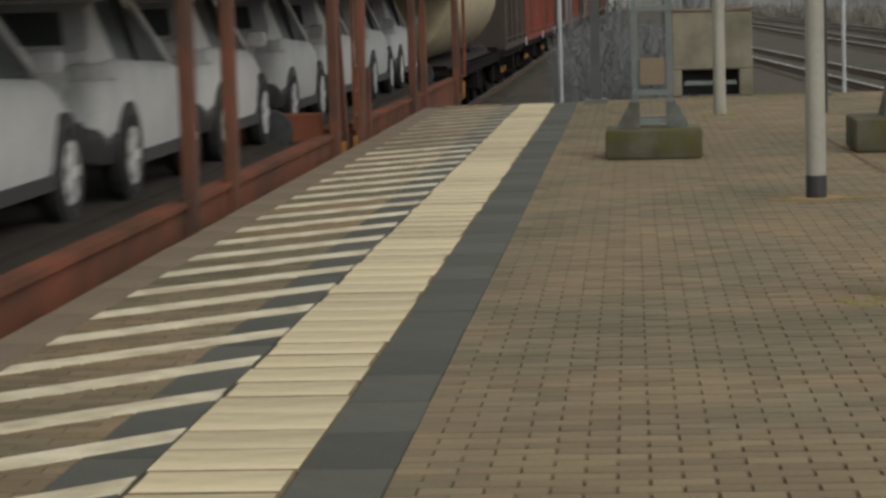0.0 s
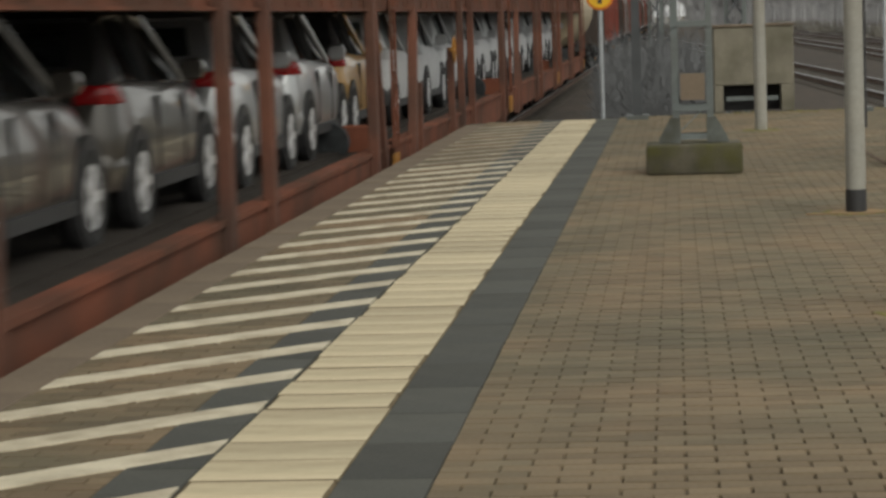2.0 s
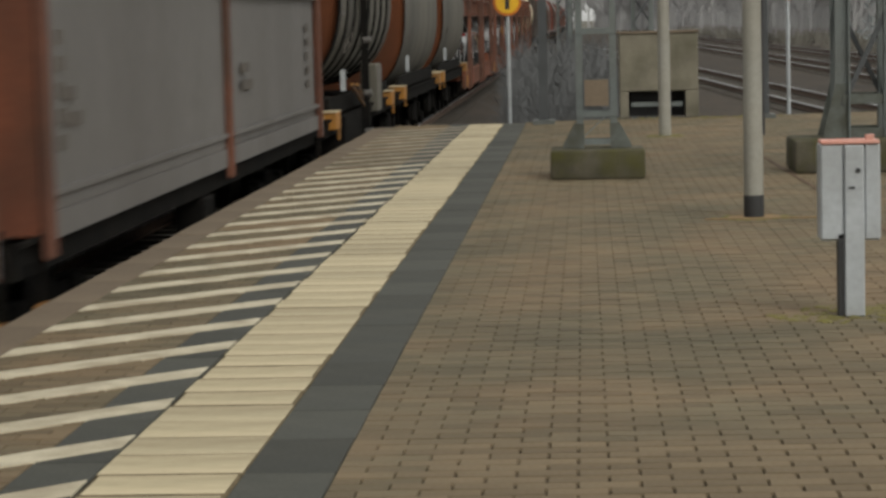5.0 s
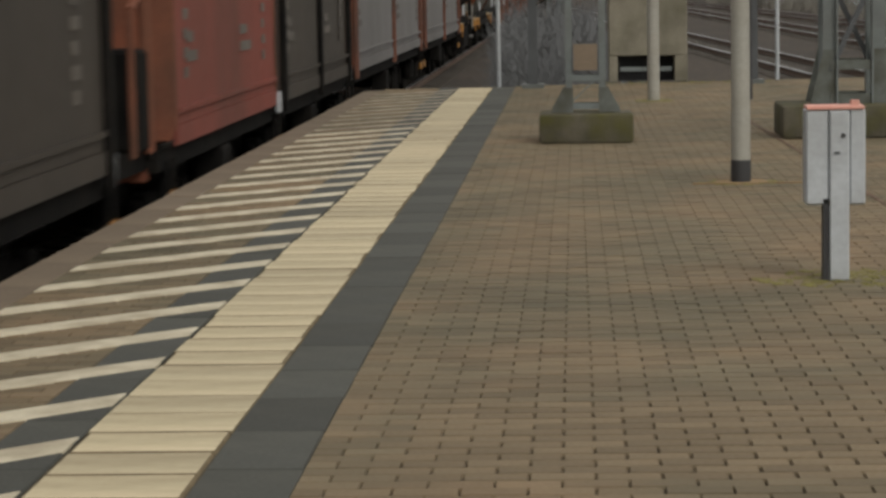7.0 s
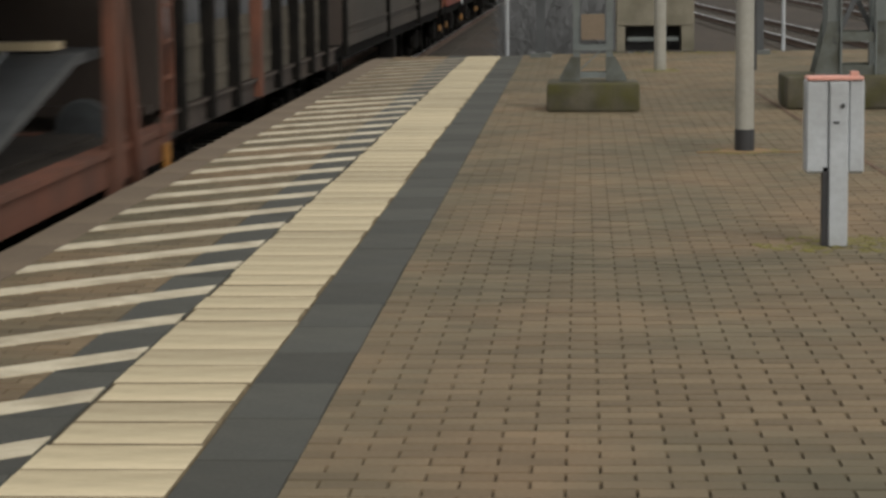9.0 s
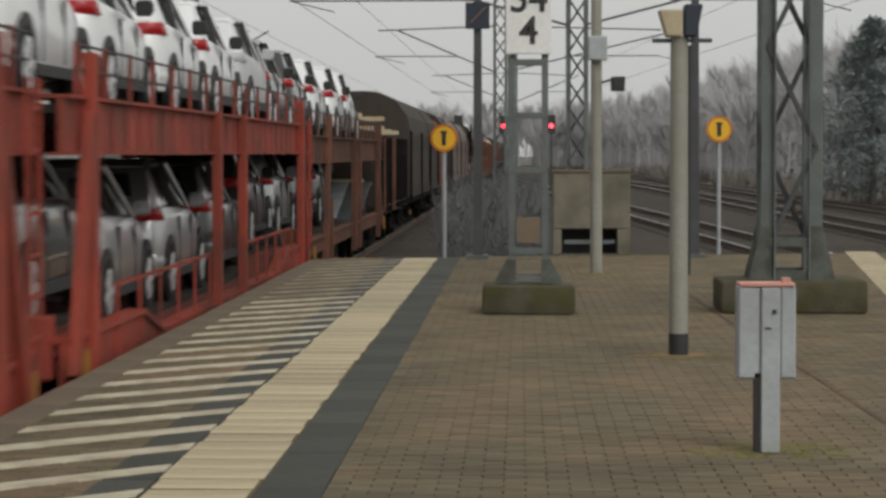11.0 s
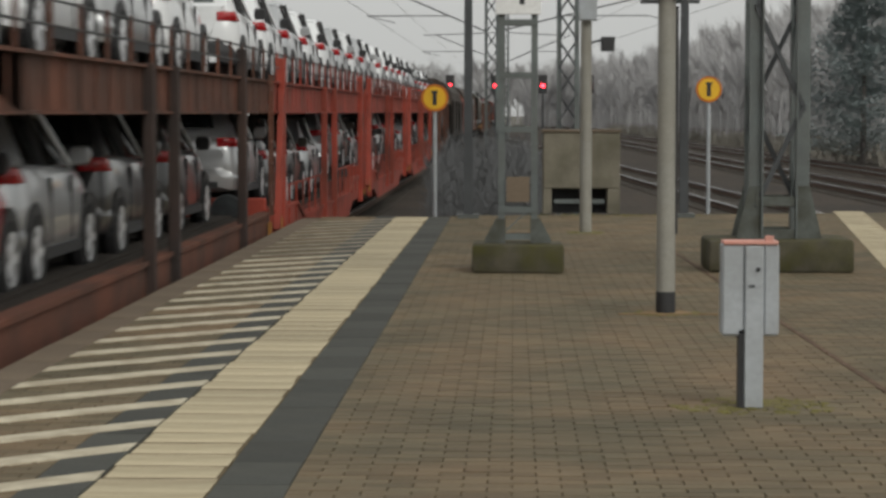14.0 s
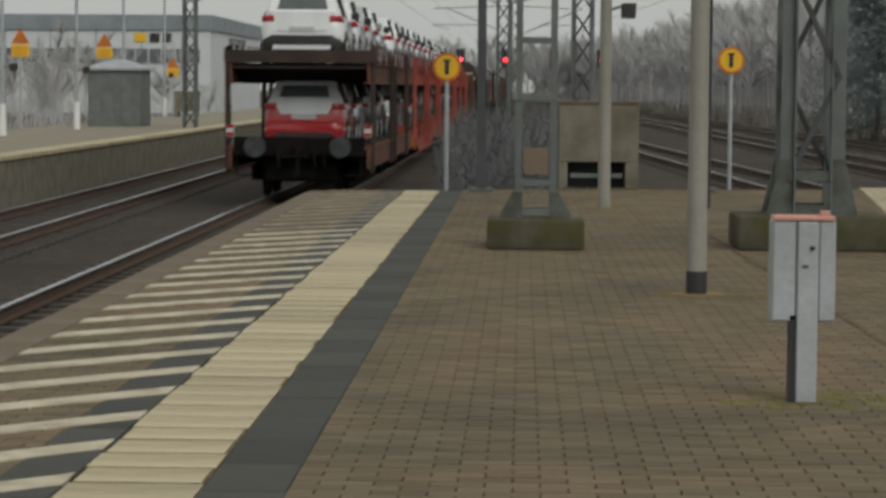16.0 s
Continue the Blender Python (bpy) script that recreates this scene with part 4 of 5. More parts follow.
def carrier(paint, L, label, ups, tail=False, dip=0.0, low=0.0, up=0.0, sill=0.58, lean=0.0, post=None, flaps=False):
    """Two-deck open car carrier; ups: where its uprights stand; lean: how far the rear one leans forward."""
    post = post or paint
    t = thing("car_carrier", label, "car carrier wagon", "car carrier wagons")
    for s in (-1, 1):
        bm = B()
        stations = ((0.0, 0), (3.2, 0), (4.3, 1), (L - 4.4, 1), (L - 3.3, 0), (L - 0.1, 0))
        for x0, x1, z0, z1 in ((1.40, 1.47, sill, 1.02), (1.34, 1.50, 0.99, 1.035)):
            loft(bm, [[Vector((s * x, y, z - dip * k)) for x, z in ((x0, z0), (x1, z0), (x1, z1), (x0, z1))] for y, k in stations])
        part("side_sill", bm, paint, t, "low side sill with worn paint")
        bm = B()
        g0 = 0.0 if not lean else 0.35
        box(bm, s * 1.40, s * 1.45, g0, L - 0.1, 2.22, 2.60)
        part("upper_girder", bm, paint, t, "long girder of the upper deck")
        for x0, z0, z1 in ((1.30, 2.602, 2.63), (1.33, 2.195, 2.218)):
            bm = B()
            box(bm, s * x0, s * 1.50, 0.0, L - 0.1, z0, z1)
            part("girder_flange", bm, paint, t)
        n = int(L / 0.62)
        for i in range(2, n - 1):
            bm = B()
            y = L * i / n
            box(bm, s * 1.465, s * 1.475, y - 0.015, y + 0.015, 2.23, 2.59)
            part("rib", bm, paint, t)
    bm = B()
    loft(bm, [[Vector((x, y, z - dip * k)) for x, z in ((-1.4, 0.90), (1.4, 0.90), (1.4, 0.96), (-1.4, 0.96))] for y, k in ((0.05, 0), (3.2, 0), (4.3, 1), (L - 4.4, 1), (L - 3.3, 0), (L - 0.15, 0))])
    part("lower_deck", bm, M_DECK if not dip else M_REDDECK, t, "worn lower deck")
    bm = B()
    box(bm, -1.40, 1.40, 0.05, L - 0.15, 2.50, 2.56)
    part("upper_deck", bm, M_DECK, t, "dark upper deck")
    for s in (-1, 1):
        for deck in (0.96, 2.56):
            bm = B()
            k1 = dip if deck < 2 else 0.0
            loft(bm, [[Vector((s * x, y, z - k1 * k)) for x, z in ((0.55, deck), (0.98, deck), (0.98, deck + 0.03), (0.55, deck + 0.03))] for y, k in ((0.1, 0), (3.2, 0), (4.3, 1), (L - 4.4, 1), (L - 3.3, 0), (L - 0.2, 0))])
            part("wheel_track", bm, M_DECK, t, "worn wheel track")
    # uprights
    for s in (-1, 1):
        for i, y in enumerate(ups):
            bm = B()
            ends = i in (0, len(ups) - 1)
            w = 0.19 if ends else 0.15
            d = lean if i == 0 else 0.0
            bar(bm, (s * 1.50, y - d, 0.50), (s * 1.50, y, 2.95 if ends else 2.64), 0.10, w)
            bevel(bm, 0.008)
            part("upright", bm, post, t)
            if i == 0 and lean:
                bm = B()
                bar(bm, (s * 1.51, y + 0.12, 0.55), (s * 1.51, y + 0.12, 1.62), 0.08, 0.13)
                part("stub_post", bm, post, t, "short post beside the leaning upright")
        for y0, y1 in ((ups[0] - 0.08, ups[0] - 0.75), (ups[-1] + 0.05, ups[-1] + 0.75)):
            if tail or lean and y1 < y0:
                continue
            bm = B()
            bar(bm, (s * 1.51, y0, 2.5), (s * 1.51, y1, 0.75), 0.08, 0.13)
            part("brace", bm, post, t, "slanting end brace")
        if flaps:
            # low guard rails of the dropped middle of the lower deck
            for a, b in ((ups[0] + 1.2, ups[1] - 0.5), (ups[2] + 0.5, ups[3] - 1.2)):
                n = round((b - a) / 1.05)
                for j in range(n + 1):
                    bm = B()
                    y = a + (b - a) * j / n
                    box(bm, s * 1.47, s * 1.495, y - 0.016, y + 0.016, 0.75, 1.32)
                    part("guard_post", bm, paint, t)
                bm = B()
                box(bm, s * 1.455, s * 1.475, a, b, 1.29, 1.32)
                part("guard_rail", bm, paint, t)
        # rail of the upper deck
        k = 0
        y = 0.35
        while y < L - 0.3:
            bm = B()
            box(bm, s * 1.46, s * 1.49, y - 0.02, y + 0.02, 2.6, 3.02)
            part("rail_post", bm, paint, t)
            y += 1.15
        for z in (2.82, 3.0):
            bm = B()
            tube(bm, (s * 1.475, 0.3, z), (s * 1.475, L - 0.4, z), 0.012, n=5)
            part("guard_cable", bm, M_DKSTEEL, t)
        # ladder at one end
        bm = B()
        for dx in (0.0, 0.34):
            bar(bm, (s * 1.545, L - 0.75 + dx, 1.0), (s * 1.545, L - 0.75 + dx, 2.7), 0.03)
        for j in range(6):
            bar(bm, (s * 1.545, L - 0.75, 1.15 + 0.27 * j), (s * 1.545, L - 0.41, 1.15 + 0.27 * j), 0.025)
        part("ladder", bm, paint, t)
        for dy in (0.35, L - 0.6):
            bm = B()
            box(bm, s * 1.50, s * 1.54, dy, dy + 0.10, 0.62, 0.92)
            part("grab_handle", bm, M_AMBER, t, "small yellow handle")
    for y, z in ((0.0, 1.26 if tail else 1.22), (L - 0.24, 1.0)):
        bm = B()
        box(bm, -1.35, 1.35, y, y + 0.14, 0.86 if tail else 0.75, z)
        bevel(bm, 0.02)
        part("headstock", bm, paint if not tail else M_GRIME, t)
    bm = B()
    box(bm, -0.45, 0.45, 0.3, L - 0.4, 0.40, 0.62)
    part("centre_sill", bm, M_GRIME, t)
    for y in (2.0, L - 2.1):
        bogie(t, y)
    buffers(t, 0.0, -1)
    if tail:
        bm = B()
        box(bm, -1.55, 1.55, -0.02, 0.10, 2.62, 2.88)
        part("tail_beam", bm, M_TAILPAINT, t, "darker end beam of the upper deck")
        # sloping underside, coloured near-black for the shade below the deck
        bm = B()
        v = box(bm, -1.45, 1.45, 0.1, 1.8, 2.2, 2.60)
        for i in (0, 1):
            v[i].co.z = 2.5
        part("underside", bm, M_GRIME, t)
        bm = B()
        box(bm, -0.75, 0.75, 0.35, 0.60, 0.30, 0.80)
        bevel(bm, 0.04)
        part("brake_beam", bm, M_GRIME, t, "black brake gear")
        bm = B()
        bar(bm, (0, -0.05, 1.0), (0, -0.22, 0.92), 0.14)
        bar(bm, (0, -0.22, 0.95), (0, -0.26, 0.45), 0.07)
        part("draw_hook", bm, M_GRIME, t, "hanging coupling at the tail")
        for x in (-0.45, 0.5, 0.3):
            bm = B()
            tube(bm, (x, -0.08, 1.0), (x + 0.05, -0.16, 0.62), 0.03, n=8)
            part("brake_hose", bm, M_GRIME, t, "hanging brake hose")
        for s in (-1, 1):
            bm = B()
            tube(bm, (s * 1.28, -0.10, 0.45), (s * 1.28, -0.10, 0.80), 0.018, n=6)
            tube(bm, (s * 0.95, -0.10, 0.45), (s * 1.28, -0.10, 0.45), 0.018, n=6)
            part("shunter_step", bm, M_GRIME, t, "bent step iron")
        for s in (-1, 1):
            bm = B()
            box(bm, s * 1.34, s * 1.50, -0.06, -0.03, 1.24, 1.48)
            board = part("tail_board", bm, M_COVER, t, "red and white tail board")
            for z in (1.24, 1.40):
                bm = B()
                box(bm, s * 1.345, s * 1.495, -0.064, -0.06, z + 0.01, z + 0.08)
                part("red_field", bm, M_TAIL, board, "red field")
            bm = B()
            bar(bm, (s * 1.42, -0.02, 1.1), (s * 1.42, -0.02, 1.9), 0.025)
            part("board_holder", bm, M_GRIME, board)
        bm = B()
        for z in (2.85, 3.10):
            bar(bm, (-1.47, 0.25, z), (-1.47, 3.0, z), 0.03)
        for i in range(6):
            bar(bm, (-1.47, 0.25 + 0.5 * i, 2.6), (-1.47, 0.25 + 0.5 * i, 3.10), 0.03)
        part("end_rail", bm, M_DKSTEEL, t, "dark end railing")
        bm = B()
        bar(bm, (-1.44, 0.08, 2.7), (-1.44, 0.08, 2.96), 0.11)
        part("end_stop", bm, M_GRIME, t, "black wheel stop")
    for ob in t.children:
        if ob.type == "MESH" and ob.name.split(".")[0] not in ("buffer", "coupling", "headstock", "centre_sill"):
            for piece in (ob, *ob.children):
                for q in piece.data.vertices:
                    q.co.z += 0.03 + low if q.co.z < 2.0 else 0.17 + up
    return t


def hood_profile(w, z0, z1):
    """Half-round shouldered section of a covered wagon, from one side up and over to the other."""
    s = [(w * 0.96, z0), (w, z0 + 0.15), (w, z0 + (z1 - z0) * 0.60), (w * 0.93, z0 + (z1 - z0) * 0.76), (w * 0.70, z0 + (z1 - z0) * 0.92), (w * 0.35, z1 - 0.03)]
    return s + [(0, z1)] + [(-x, z) for x, z in s[::-1]]


def hood_wagon(sheet, frame_paint, L, label, bays=8, ribs=True, end=None, top=4.15, posts=False, post=None):
    t = thing("covered_wagon", label, "freight wagon", "covered wagons")
    prof = hood_profile(1.46, 1.12, top)
    bay = (L - 1.4) / bays
    for i in range(bays):
        bm = B()
        y0, y1 = 0.5 + i * bay + 0.02, 0.5 + (i + 1) * bay - 0.02
        sc = 1.0 if i % 2 == 0 else 0.985
        a = [bm.verts.new((x * sc, y0, z)) for x, z in prof]
        b = [bm.verts.new((x * sc, y1, z)) for x, z in prof]
        for k in range(len(prof) - 1):
            bm.faces.new((a[k], a[k + 1], b[k + 1], b[k]))
        bm.faces.new(a)
        bm.faces.new(b[::-1])
        part("hood_panel", bm, sheet, t)
        if ribs:
            bm = B()
            a = [bm.verts.new((x * 1.025, y0 - 0.05, z + 0.02 * (z > 2))) for x, z in prof]
            b = [bm.verts.new((x * 1.025, y0 + 0.05, z + 0.02 * (z > 2))) for x, z in prof]
            for k in range(len(prof) - 1):
                bm.faces.new((a[k], a[k + 1], b[k + 1], b[k]))
            bm.faces.new(a)
            bm.faces.new(b[::-1])
            part("hood_rib", bm, sheet, t)
    for y in (0.45, L - 0.95):
        bm = B()
        a = [bm.verts.new((x * 1.01, y, z)) for x, z in prof]
        b = [bm.verts.new((x * 1.01, y + 0.08, z)) for x, z in prof]
        for k in range(len(prof) - 1):
            bm.faces.new((a[k], a[k + 1], b[k + 1], b[k]))
        bm.faces.new(a)
        bm.faces.new(b[::-1])
        part("end_wall", bm, end or sheet, t, "end wall")
    if posts:
        for i in range(bays + 1):
            for s in (-1, 1):
                bm = B()
                y = 0.5 + i * bay
                box(bm, s * 1.455, s * 1.52, y - 0.07, y + 0.07, 1.0, 1.12 + (top - 1.12) * 0.62)
                bevel(bm, 0.012)
                part("wall_post", bm, post or M_GRIME, t, "rust-brown door post" if post else "dark door post")
    for s in (-1, 1):
        # pale sill along the foot of the walls, door rails and rows of stencil lines
        bm = B()
        box(bm, s * 1.44, s * 1.475, 0.5, L - 0.9, 1.10, 1.26)
        part("wall_foot", bm, sheet, t)
        for z in (1.36, 2.62):
            bm = B()
            box(bm, s * 1.46, s * 1.49, 0.55, L - 0.95, z, z + 0.04)
            part("door_rail", bm, sheet, t)
        for y in (0.95, L - 1.9):
            bm = B()
            for j in range(5):
                box(bm, s * 1.463, s * 1.474, y, y + 0.16 + 0.05 * (j % 2), 1.62 + 0.16 * j, 1.71 + 0.16 * j)
            tagged(part("stencil_lines", bm, M_STENCIL, t, "faded stencil lines"), kind="stuff")
        bm = B()
        box(bm, s * 1.47, s * 1.52, L - 0.90, L - 0.84, 1.02, 1.24)
        part("white_plate", bm, M_LTGREY, t, "small white plate")
        for k, (y, w) in enumerate(((1.1, 0.5), (1.1, 0.32), (L * 0.55, 0.7), (L * 0.55, 0.45))):
            bm = B()
            z = 1.75 + 0.16 * (k % 2)
            box(bm, s * 1.463, s * 1.472, y, y + w, z, z + 0.09)
            part("stencil_bar", bm, M_STENCIL, t, "faded stencil bar")
    underframe(t, L, frame_paint)
    return t


def underframe(t, L, paint, boxes=True):
    for s in (-1, 1):
        bm = B()
        box(bm, s * 1.30, s * 1.40, 0.0, L - 0.4, 0.92, 1.14)
        box(bm, s * 1.26, s * 1.44, 0.0, L - 0.4, 1.11, 1.14)
        part("solebar", bm, M_GRIME if boxes else paint, t)
        if boxes:
            bm = B()
            box(bm, s * 1.15, s * 1.42, L * 0.42, L * 0.42 + 0.5, 0.55, 0.9)
            bevel(bm, 0.02)
            part("brake_box", bm, M_GRIME, t)
            for y in (0.25, L - 0.75):
                bm = B()
                bar(bm, (s * 1.42, y, 0.45), (s * 1.42, y, 1.0), 0.03)
                bar(bm, (s * 1.42, y + 0.3, 0.45), (s * 1.42, y + 0.3, 1.0), 0.03)
                box(bm, s * 1.25, s * 1.46, y - 0.02, y + 0.34, 0.42, 0.46)
                part("step", bm, M_GRIME, t, "shunter's step")
                bm = B()
                box(bm, s * 1.40, s * 1.47, y, y + 0.28, 0.62, 0.74)
                part("handle_plate", bm, M_AMBER, t, "yellow brake handle plate")
    bm = B()
    box(bm, -1.35, 1.35, 0.0, L - 0.4, 1.02, 1.12)
    part("floor", bm, M_DECK, t)
    bm = B()
    box(bm, -0.4, 0.4, 0.3, L - 0.7, 0.6, 1.02)
    part("centre_sill", bm, M_GRIME, t)
    bm = B()
    box(bm, -1.3, 1.3, 0.0, 0.12, 0.85, 1.2)
    part("headstock", bm, paint, t)
    for y in (2.1, L - 2.5):
        bogie(t, y)
    buffers(t, 0.0, -1)


def stake_wagon(L, label):
    t = thing("stake_wagon", label, "freight wagon")
    underframe(t, L, M_DKBROWN, False)
    for s in (-1, 1):
        for i in range(8):
            bm = B()
            y = 0.7 + i * 1.5
            box(bm, s * 1.36, s * 1.48, y - 0.07, y + 0.07, 0.95, 2.75)
            bevel(bm, 0.01)
            part("stake", bm, M_OLDRUST if i == 3 else M_GRIME, t, "rusty replacement stake" if i == 3 else "")
        for i in range(7):
            bm = B()
            y = 0.8 + i * 1.5
            box(bm, s * 1.33, s * 1.37, y, y + 1.32, 1.14, 1.78)
            b = part("side_board", bm, M_BOARD, t, "weathered drop side board")
            for z in (1.30, 1.60):
                bm = B()
                box(bm, s * 1.37, s * 1.385, y + 0.04, y + 1.28, z, z + 0.05)
                part("board_batten", bm, M_BOARD, b)
    bm = B()
    box(bm, -1.3, 1.3, 0.5, 0.58, 1.12, 2.9)
    part("end_board", bm, M_DKBROWN, t)
    bm = B()
    box(bm, -1.22, 1.22, 1.0, L - 1.2, 1.12, 2.35)
    bevel(bm, 0.06, 2)
    part("load_tarpaulin", bm, M_TARP, t, "blue-grey covered load")
    for y, z in ((0.8, 2.9), (0.8, 3.12), (3.8, 2.85), (7.0, 2.85)):
        bm = B()
        box(bm, -1.45, 1.45, y, y + 0.12, z, z + 0.1)
        part("timber_beam", bm, M_TIMBER, t, "pale timber beam")
    for x in (-0.6, 0.6):
        bm = B()
        bar(bm, (x, 0.8, 2.5), (x + 0.3, 0.9, 3.3), 0.08)
        part("timber_prop", bm, M_TIMBER, t, "pale timber prop")
    return t


def silo_wagon(L, label, ribbed=False):
    """Barrel-sided silo with orange-brown ends set between its shell and a grey roof lip."""
    t = thing("silo_wagon", label, "silo wagon", "silo wagons")
    n = 40
    cz, rx, rz = (2.80, 1.47, 1.44) if ribbed else (2.62, 1.47, 1.66)
    sect = [(rx * math.copysign(abs(math.cos(a)) ** 0.75, math.cos(a)), cz + rz * math.copysign(abs(math.sin(a)) ** 0.8, math.sin(a))) for a in (2 * math.pi * i / n for i in range(n))]
    y0, y1 = 1.50, L - (1.45 if ribbed else 0.75)
    segs = 8 if ribbed else 3
    for i in range(segs):
        a0, a1 = y0 + (y1 - y0) * i / segs, y0 + (y1 - y0) * (i + 1) / segs
        bm = B()
        loft(bm, [[Vector((x, y, z)) for x, z in sect] for y in (a0 + 0.001, a1 - 0.001)], False)
        part("shell_ring", bm, M_SILO, t, smooth=True)
        if ribbed:
            bm = B()
            loft(bm, [[Vector((x * k, y, cz + (z - cz) * k)) for x, z in sect] for y, k in ((a0 - 0.035, 1.0), (a0 - 0.028, 1.022), (a0 + 0.028, 1.022), (a0 + 0.035, 1.0))], False)
            part("shell_rib", bm, M_GRIME, t, "dark stiffening rib")
        elif i:
            bm = B()
            loft(bm, [[Vector((x * 1.004, y, cz + (z - cz) * 1.004)) for x, z in sect] for y in (a0 - 0.012, a0 + 0.012)], False)
            part("weld_band", bm, M_SILO, t, smooth=True)
    for y, d in ((y0, -1), (y1, 1)):
        bm = B()
        loft(bm, [[Vector((x * k, yy, cz + (z - cz) * k)) for x, z in sect] for k, yy in ((0.985, y - d * 0.10), (0.93, y - d * 0.02), (0.6, y + d * 0.03))])
        part("silo_end", bm, M_SILOEND, t, "orange-brown recessed end", True)
        bm = B()
        top = [(x, z) for x, z in sect if z > cz + 0.62]
        lip = [[Vector((x, yy, z)) for x, z in top] for yy in (y, y + d * 0.55)]
        lip2 = [[Vector((x * 0.97, yy, z - 0.05)) for x, z in top] for yy in (y, y + d * 0.55)]
        loft(bm, [lip[0] + lip2[0][::-1], lip[1] + lip2[1][::-1]])
        part("roof_lip", bm, M_SILO, t, "grey lip over the end")
    underframe(t, L, M_GRIME, False)
    for s in (-1, 1):
        # grimy lattice skirt under the barrel, near-black to carry the barrel's shade
        bm = B()
        box(bm, s * 1.30, s * 1.36, 0.9, L - 1.3, 1.16, 1.38)
        part("skirt", bm, M_GRIME, t, "black skirt beam")
        for y in (0.45, L - (2.2 if ribbed else 0.95)):
            bm = B()
            box(bm, s * 1.20, s * 1.50, y, y + 0.55, 1.00, 1.22)
            bevel(bm, 0.015)
            bx = part("amber_box", bm, M_AMBER, t, "amber yellow step box")
            bm = B()
            box(bm, s * 1.46, s * 1.49, y + 0.49, y + 0.55, 0.86, 1.0)
            part("step_hanger", bm, M_AMBER, bx)
            bm = B()
            box(bm, s * 1.22, s * 1.505, y - 0.01, y + 0.56, 1.222, 1.235)
            part("tread", bm, M_TIMBER, bx, "worn pale tread")
        for j in range(5):
            bm = B()
            box(bm, s * 1.462, s * 1.474, y0 + 0.25, y0 + 0.65 - 0.08 * (j % 2), 2.45 + j * 0.11, 2.50 + j * 0.11)
            part("stencil_bar", bm, M_GREYSHEET, t, "faded white stencil line")
        bm = B()
        box(bm, s * 1.44, s * 1.50, y0 + 0.15, y0 + 0.21, 1.46, 1.74)
        part("white_plate", bm, M_LTGREY, t, "small white plate")
        for j in range(3):
            bm = B()
            box(bm, s * 1.463, s * 1.472, y0 + 0.5 + 0.5 * j, y0 + 0.62 + 0.5 * j, 1.95 + 0.06 * j, 2.1 + 0.06 * j)
            part("stencil_bar", bm, M_STENCIL, t, "faded stencil mark")
        if ribbed:
            for ya, za, yb, zb in ((2.6, 1.52, 4.25, 1.18), (3.3, 1.50, 4.1, 1.30)):
                bm = B()
                a, b = Vector((s * 1.49, ya, za)), Vector((s * 1.49, yb, zb))
                bar(bm, a, b, 0.035)
                hz = part("hazard_bar", bm, M_AMBER, t, "black and yellow striped bar")
                for j in range(6):
                    bm = B()
                    bar(bm, a.lerp(b, 0.08 + 0.16 * j), a.lerp(b, 0.16 + 0.16 * j), 0.04)
                    part("band", bm, M_BLACK, hz)
            bm = B()
            bar(bm, (s * 1.52, 4.3, 0.55), (s * 1.52, 4.3, 4.1), 0.10, 0.06)
            ld = part("downpipe", bm, M_GRIME, t, "dark vertical filling pipe")
            for z in (0.8, 1.35, 2.1, 2.9):
                bm = B()
                tube(bm, (s * 1.50, 4.3, z), (s * 1.61, 4.3, z), 0.055, n=10)
                part("pipe_flange", bm, M_GREYSHEET, ld, "pale flange")
            bm = B()
            box(bm, s * 1.25, s * 1.50, 6.3, 7.1, 1.0, 1.72)
            bevel(bm, 0.02)
            cb = part("cabinet", bm, M_SILO, t, "grey equipment cabinet")
            bm = B()
            box(bm, s * 1.495, s * 1.51, 6.7, 7.0, 1.42, 1.66)
            part("door_panel", bm, M_GREYSHEET, cb, "pale panel")
            bm = B()
            box(bm, s * 1.1, s * 1.46, 1.9, 5.6, 0.55, 1.12)
            part("pump_gear", bm, M_GRIME, t, "black pipework under the barrel")
    for y in (0.2, L - 0.7):
        bm = B()
        box(bm, -1.3, 1.3, y, y + 0.3, 1.14, 1.18)
        part("end_platform", bm, M_GRIME, t)
    return t


def tank_wagon(L, label, shell):
    t = thing("tank_wagon", label, "tank wagon", "tank wagons")
    bm = B()
    n = 24
    rows = []
    for y, k in ((0.55, 0.3), (0.62, 0.7), (0.8, 0.93), (1.1, 1.0), (L - 1.5, 1.0), (L - 1.2, 0.93), (L - 1.02, 0.7), (L - 0.95, 0.3)):
        rows.append([Vector((1.42 * k * math.cos(2 * math.pi * i / n), y, 2.55 + 1.42 * k * math.sin(2 * math.pi * i / n))) for i in range(n)])
    loft(bm, rows)
    part("tank", bm, shell, t, smooth=True)
    underframe(t, L, M_GRIME)
    return t


# ---- the train, from its tail to its head ----
SPEED, TAIL_END = 17.8, 49.7              # metres a second; where the tail stands at the end of the clip
TILT = math.degrees(math.atan(-BEND))
train = []                                # (thing, metres ahead of the tail, x, z)


def couple(ob, s, x=0.0, z=0.0):
    train.append((ob, s, x, z))
    return ob


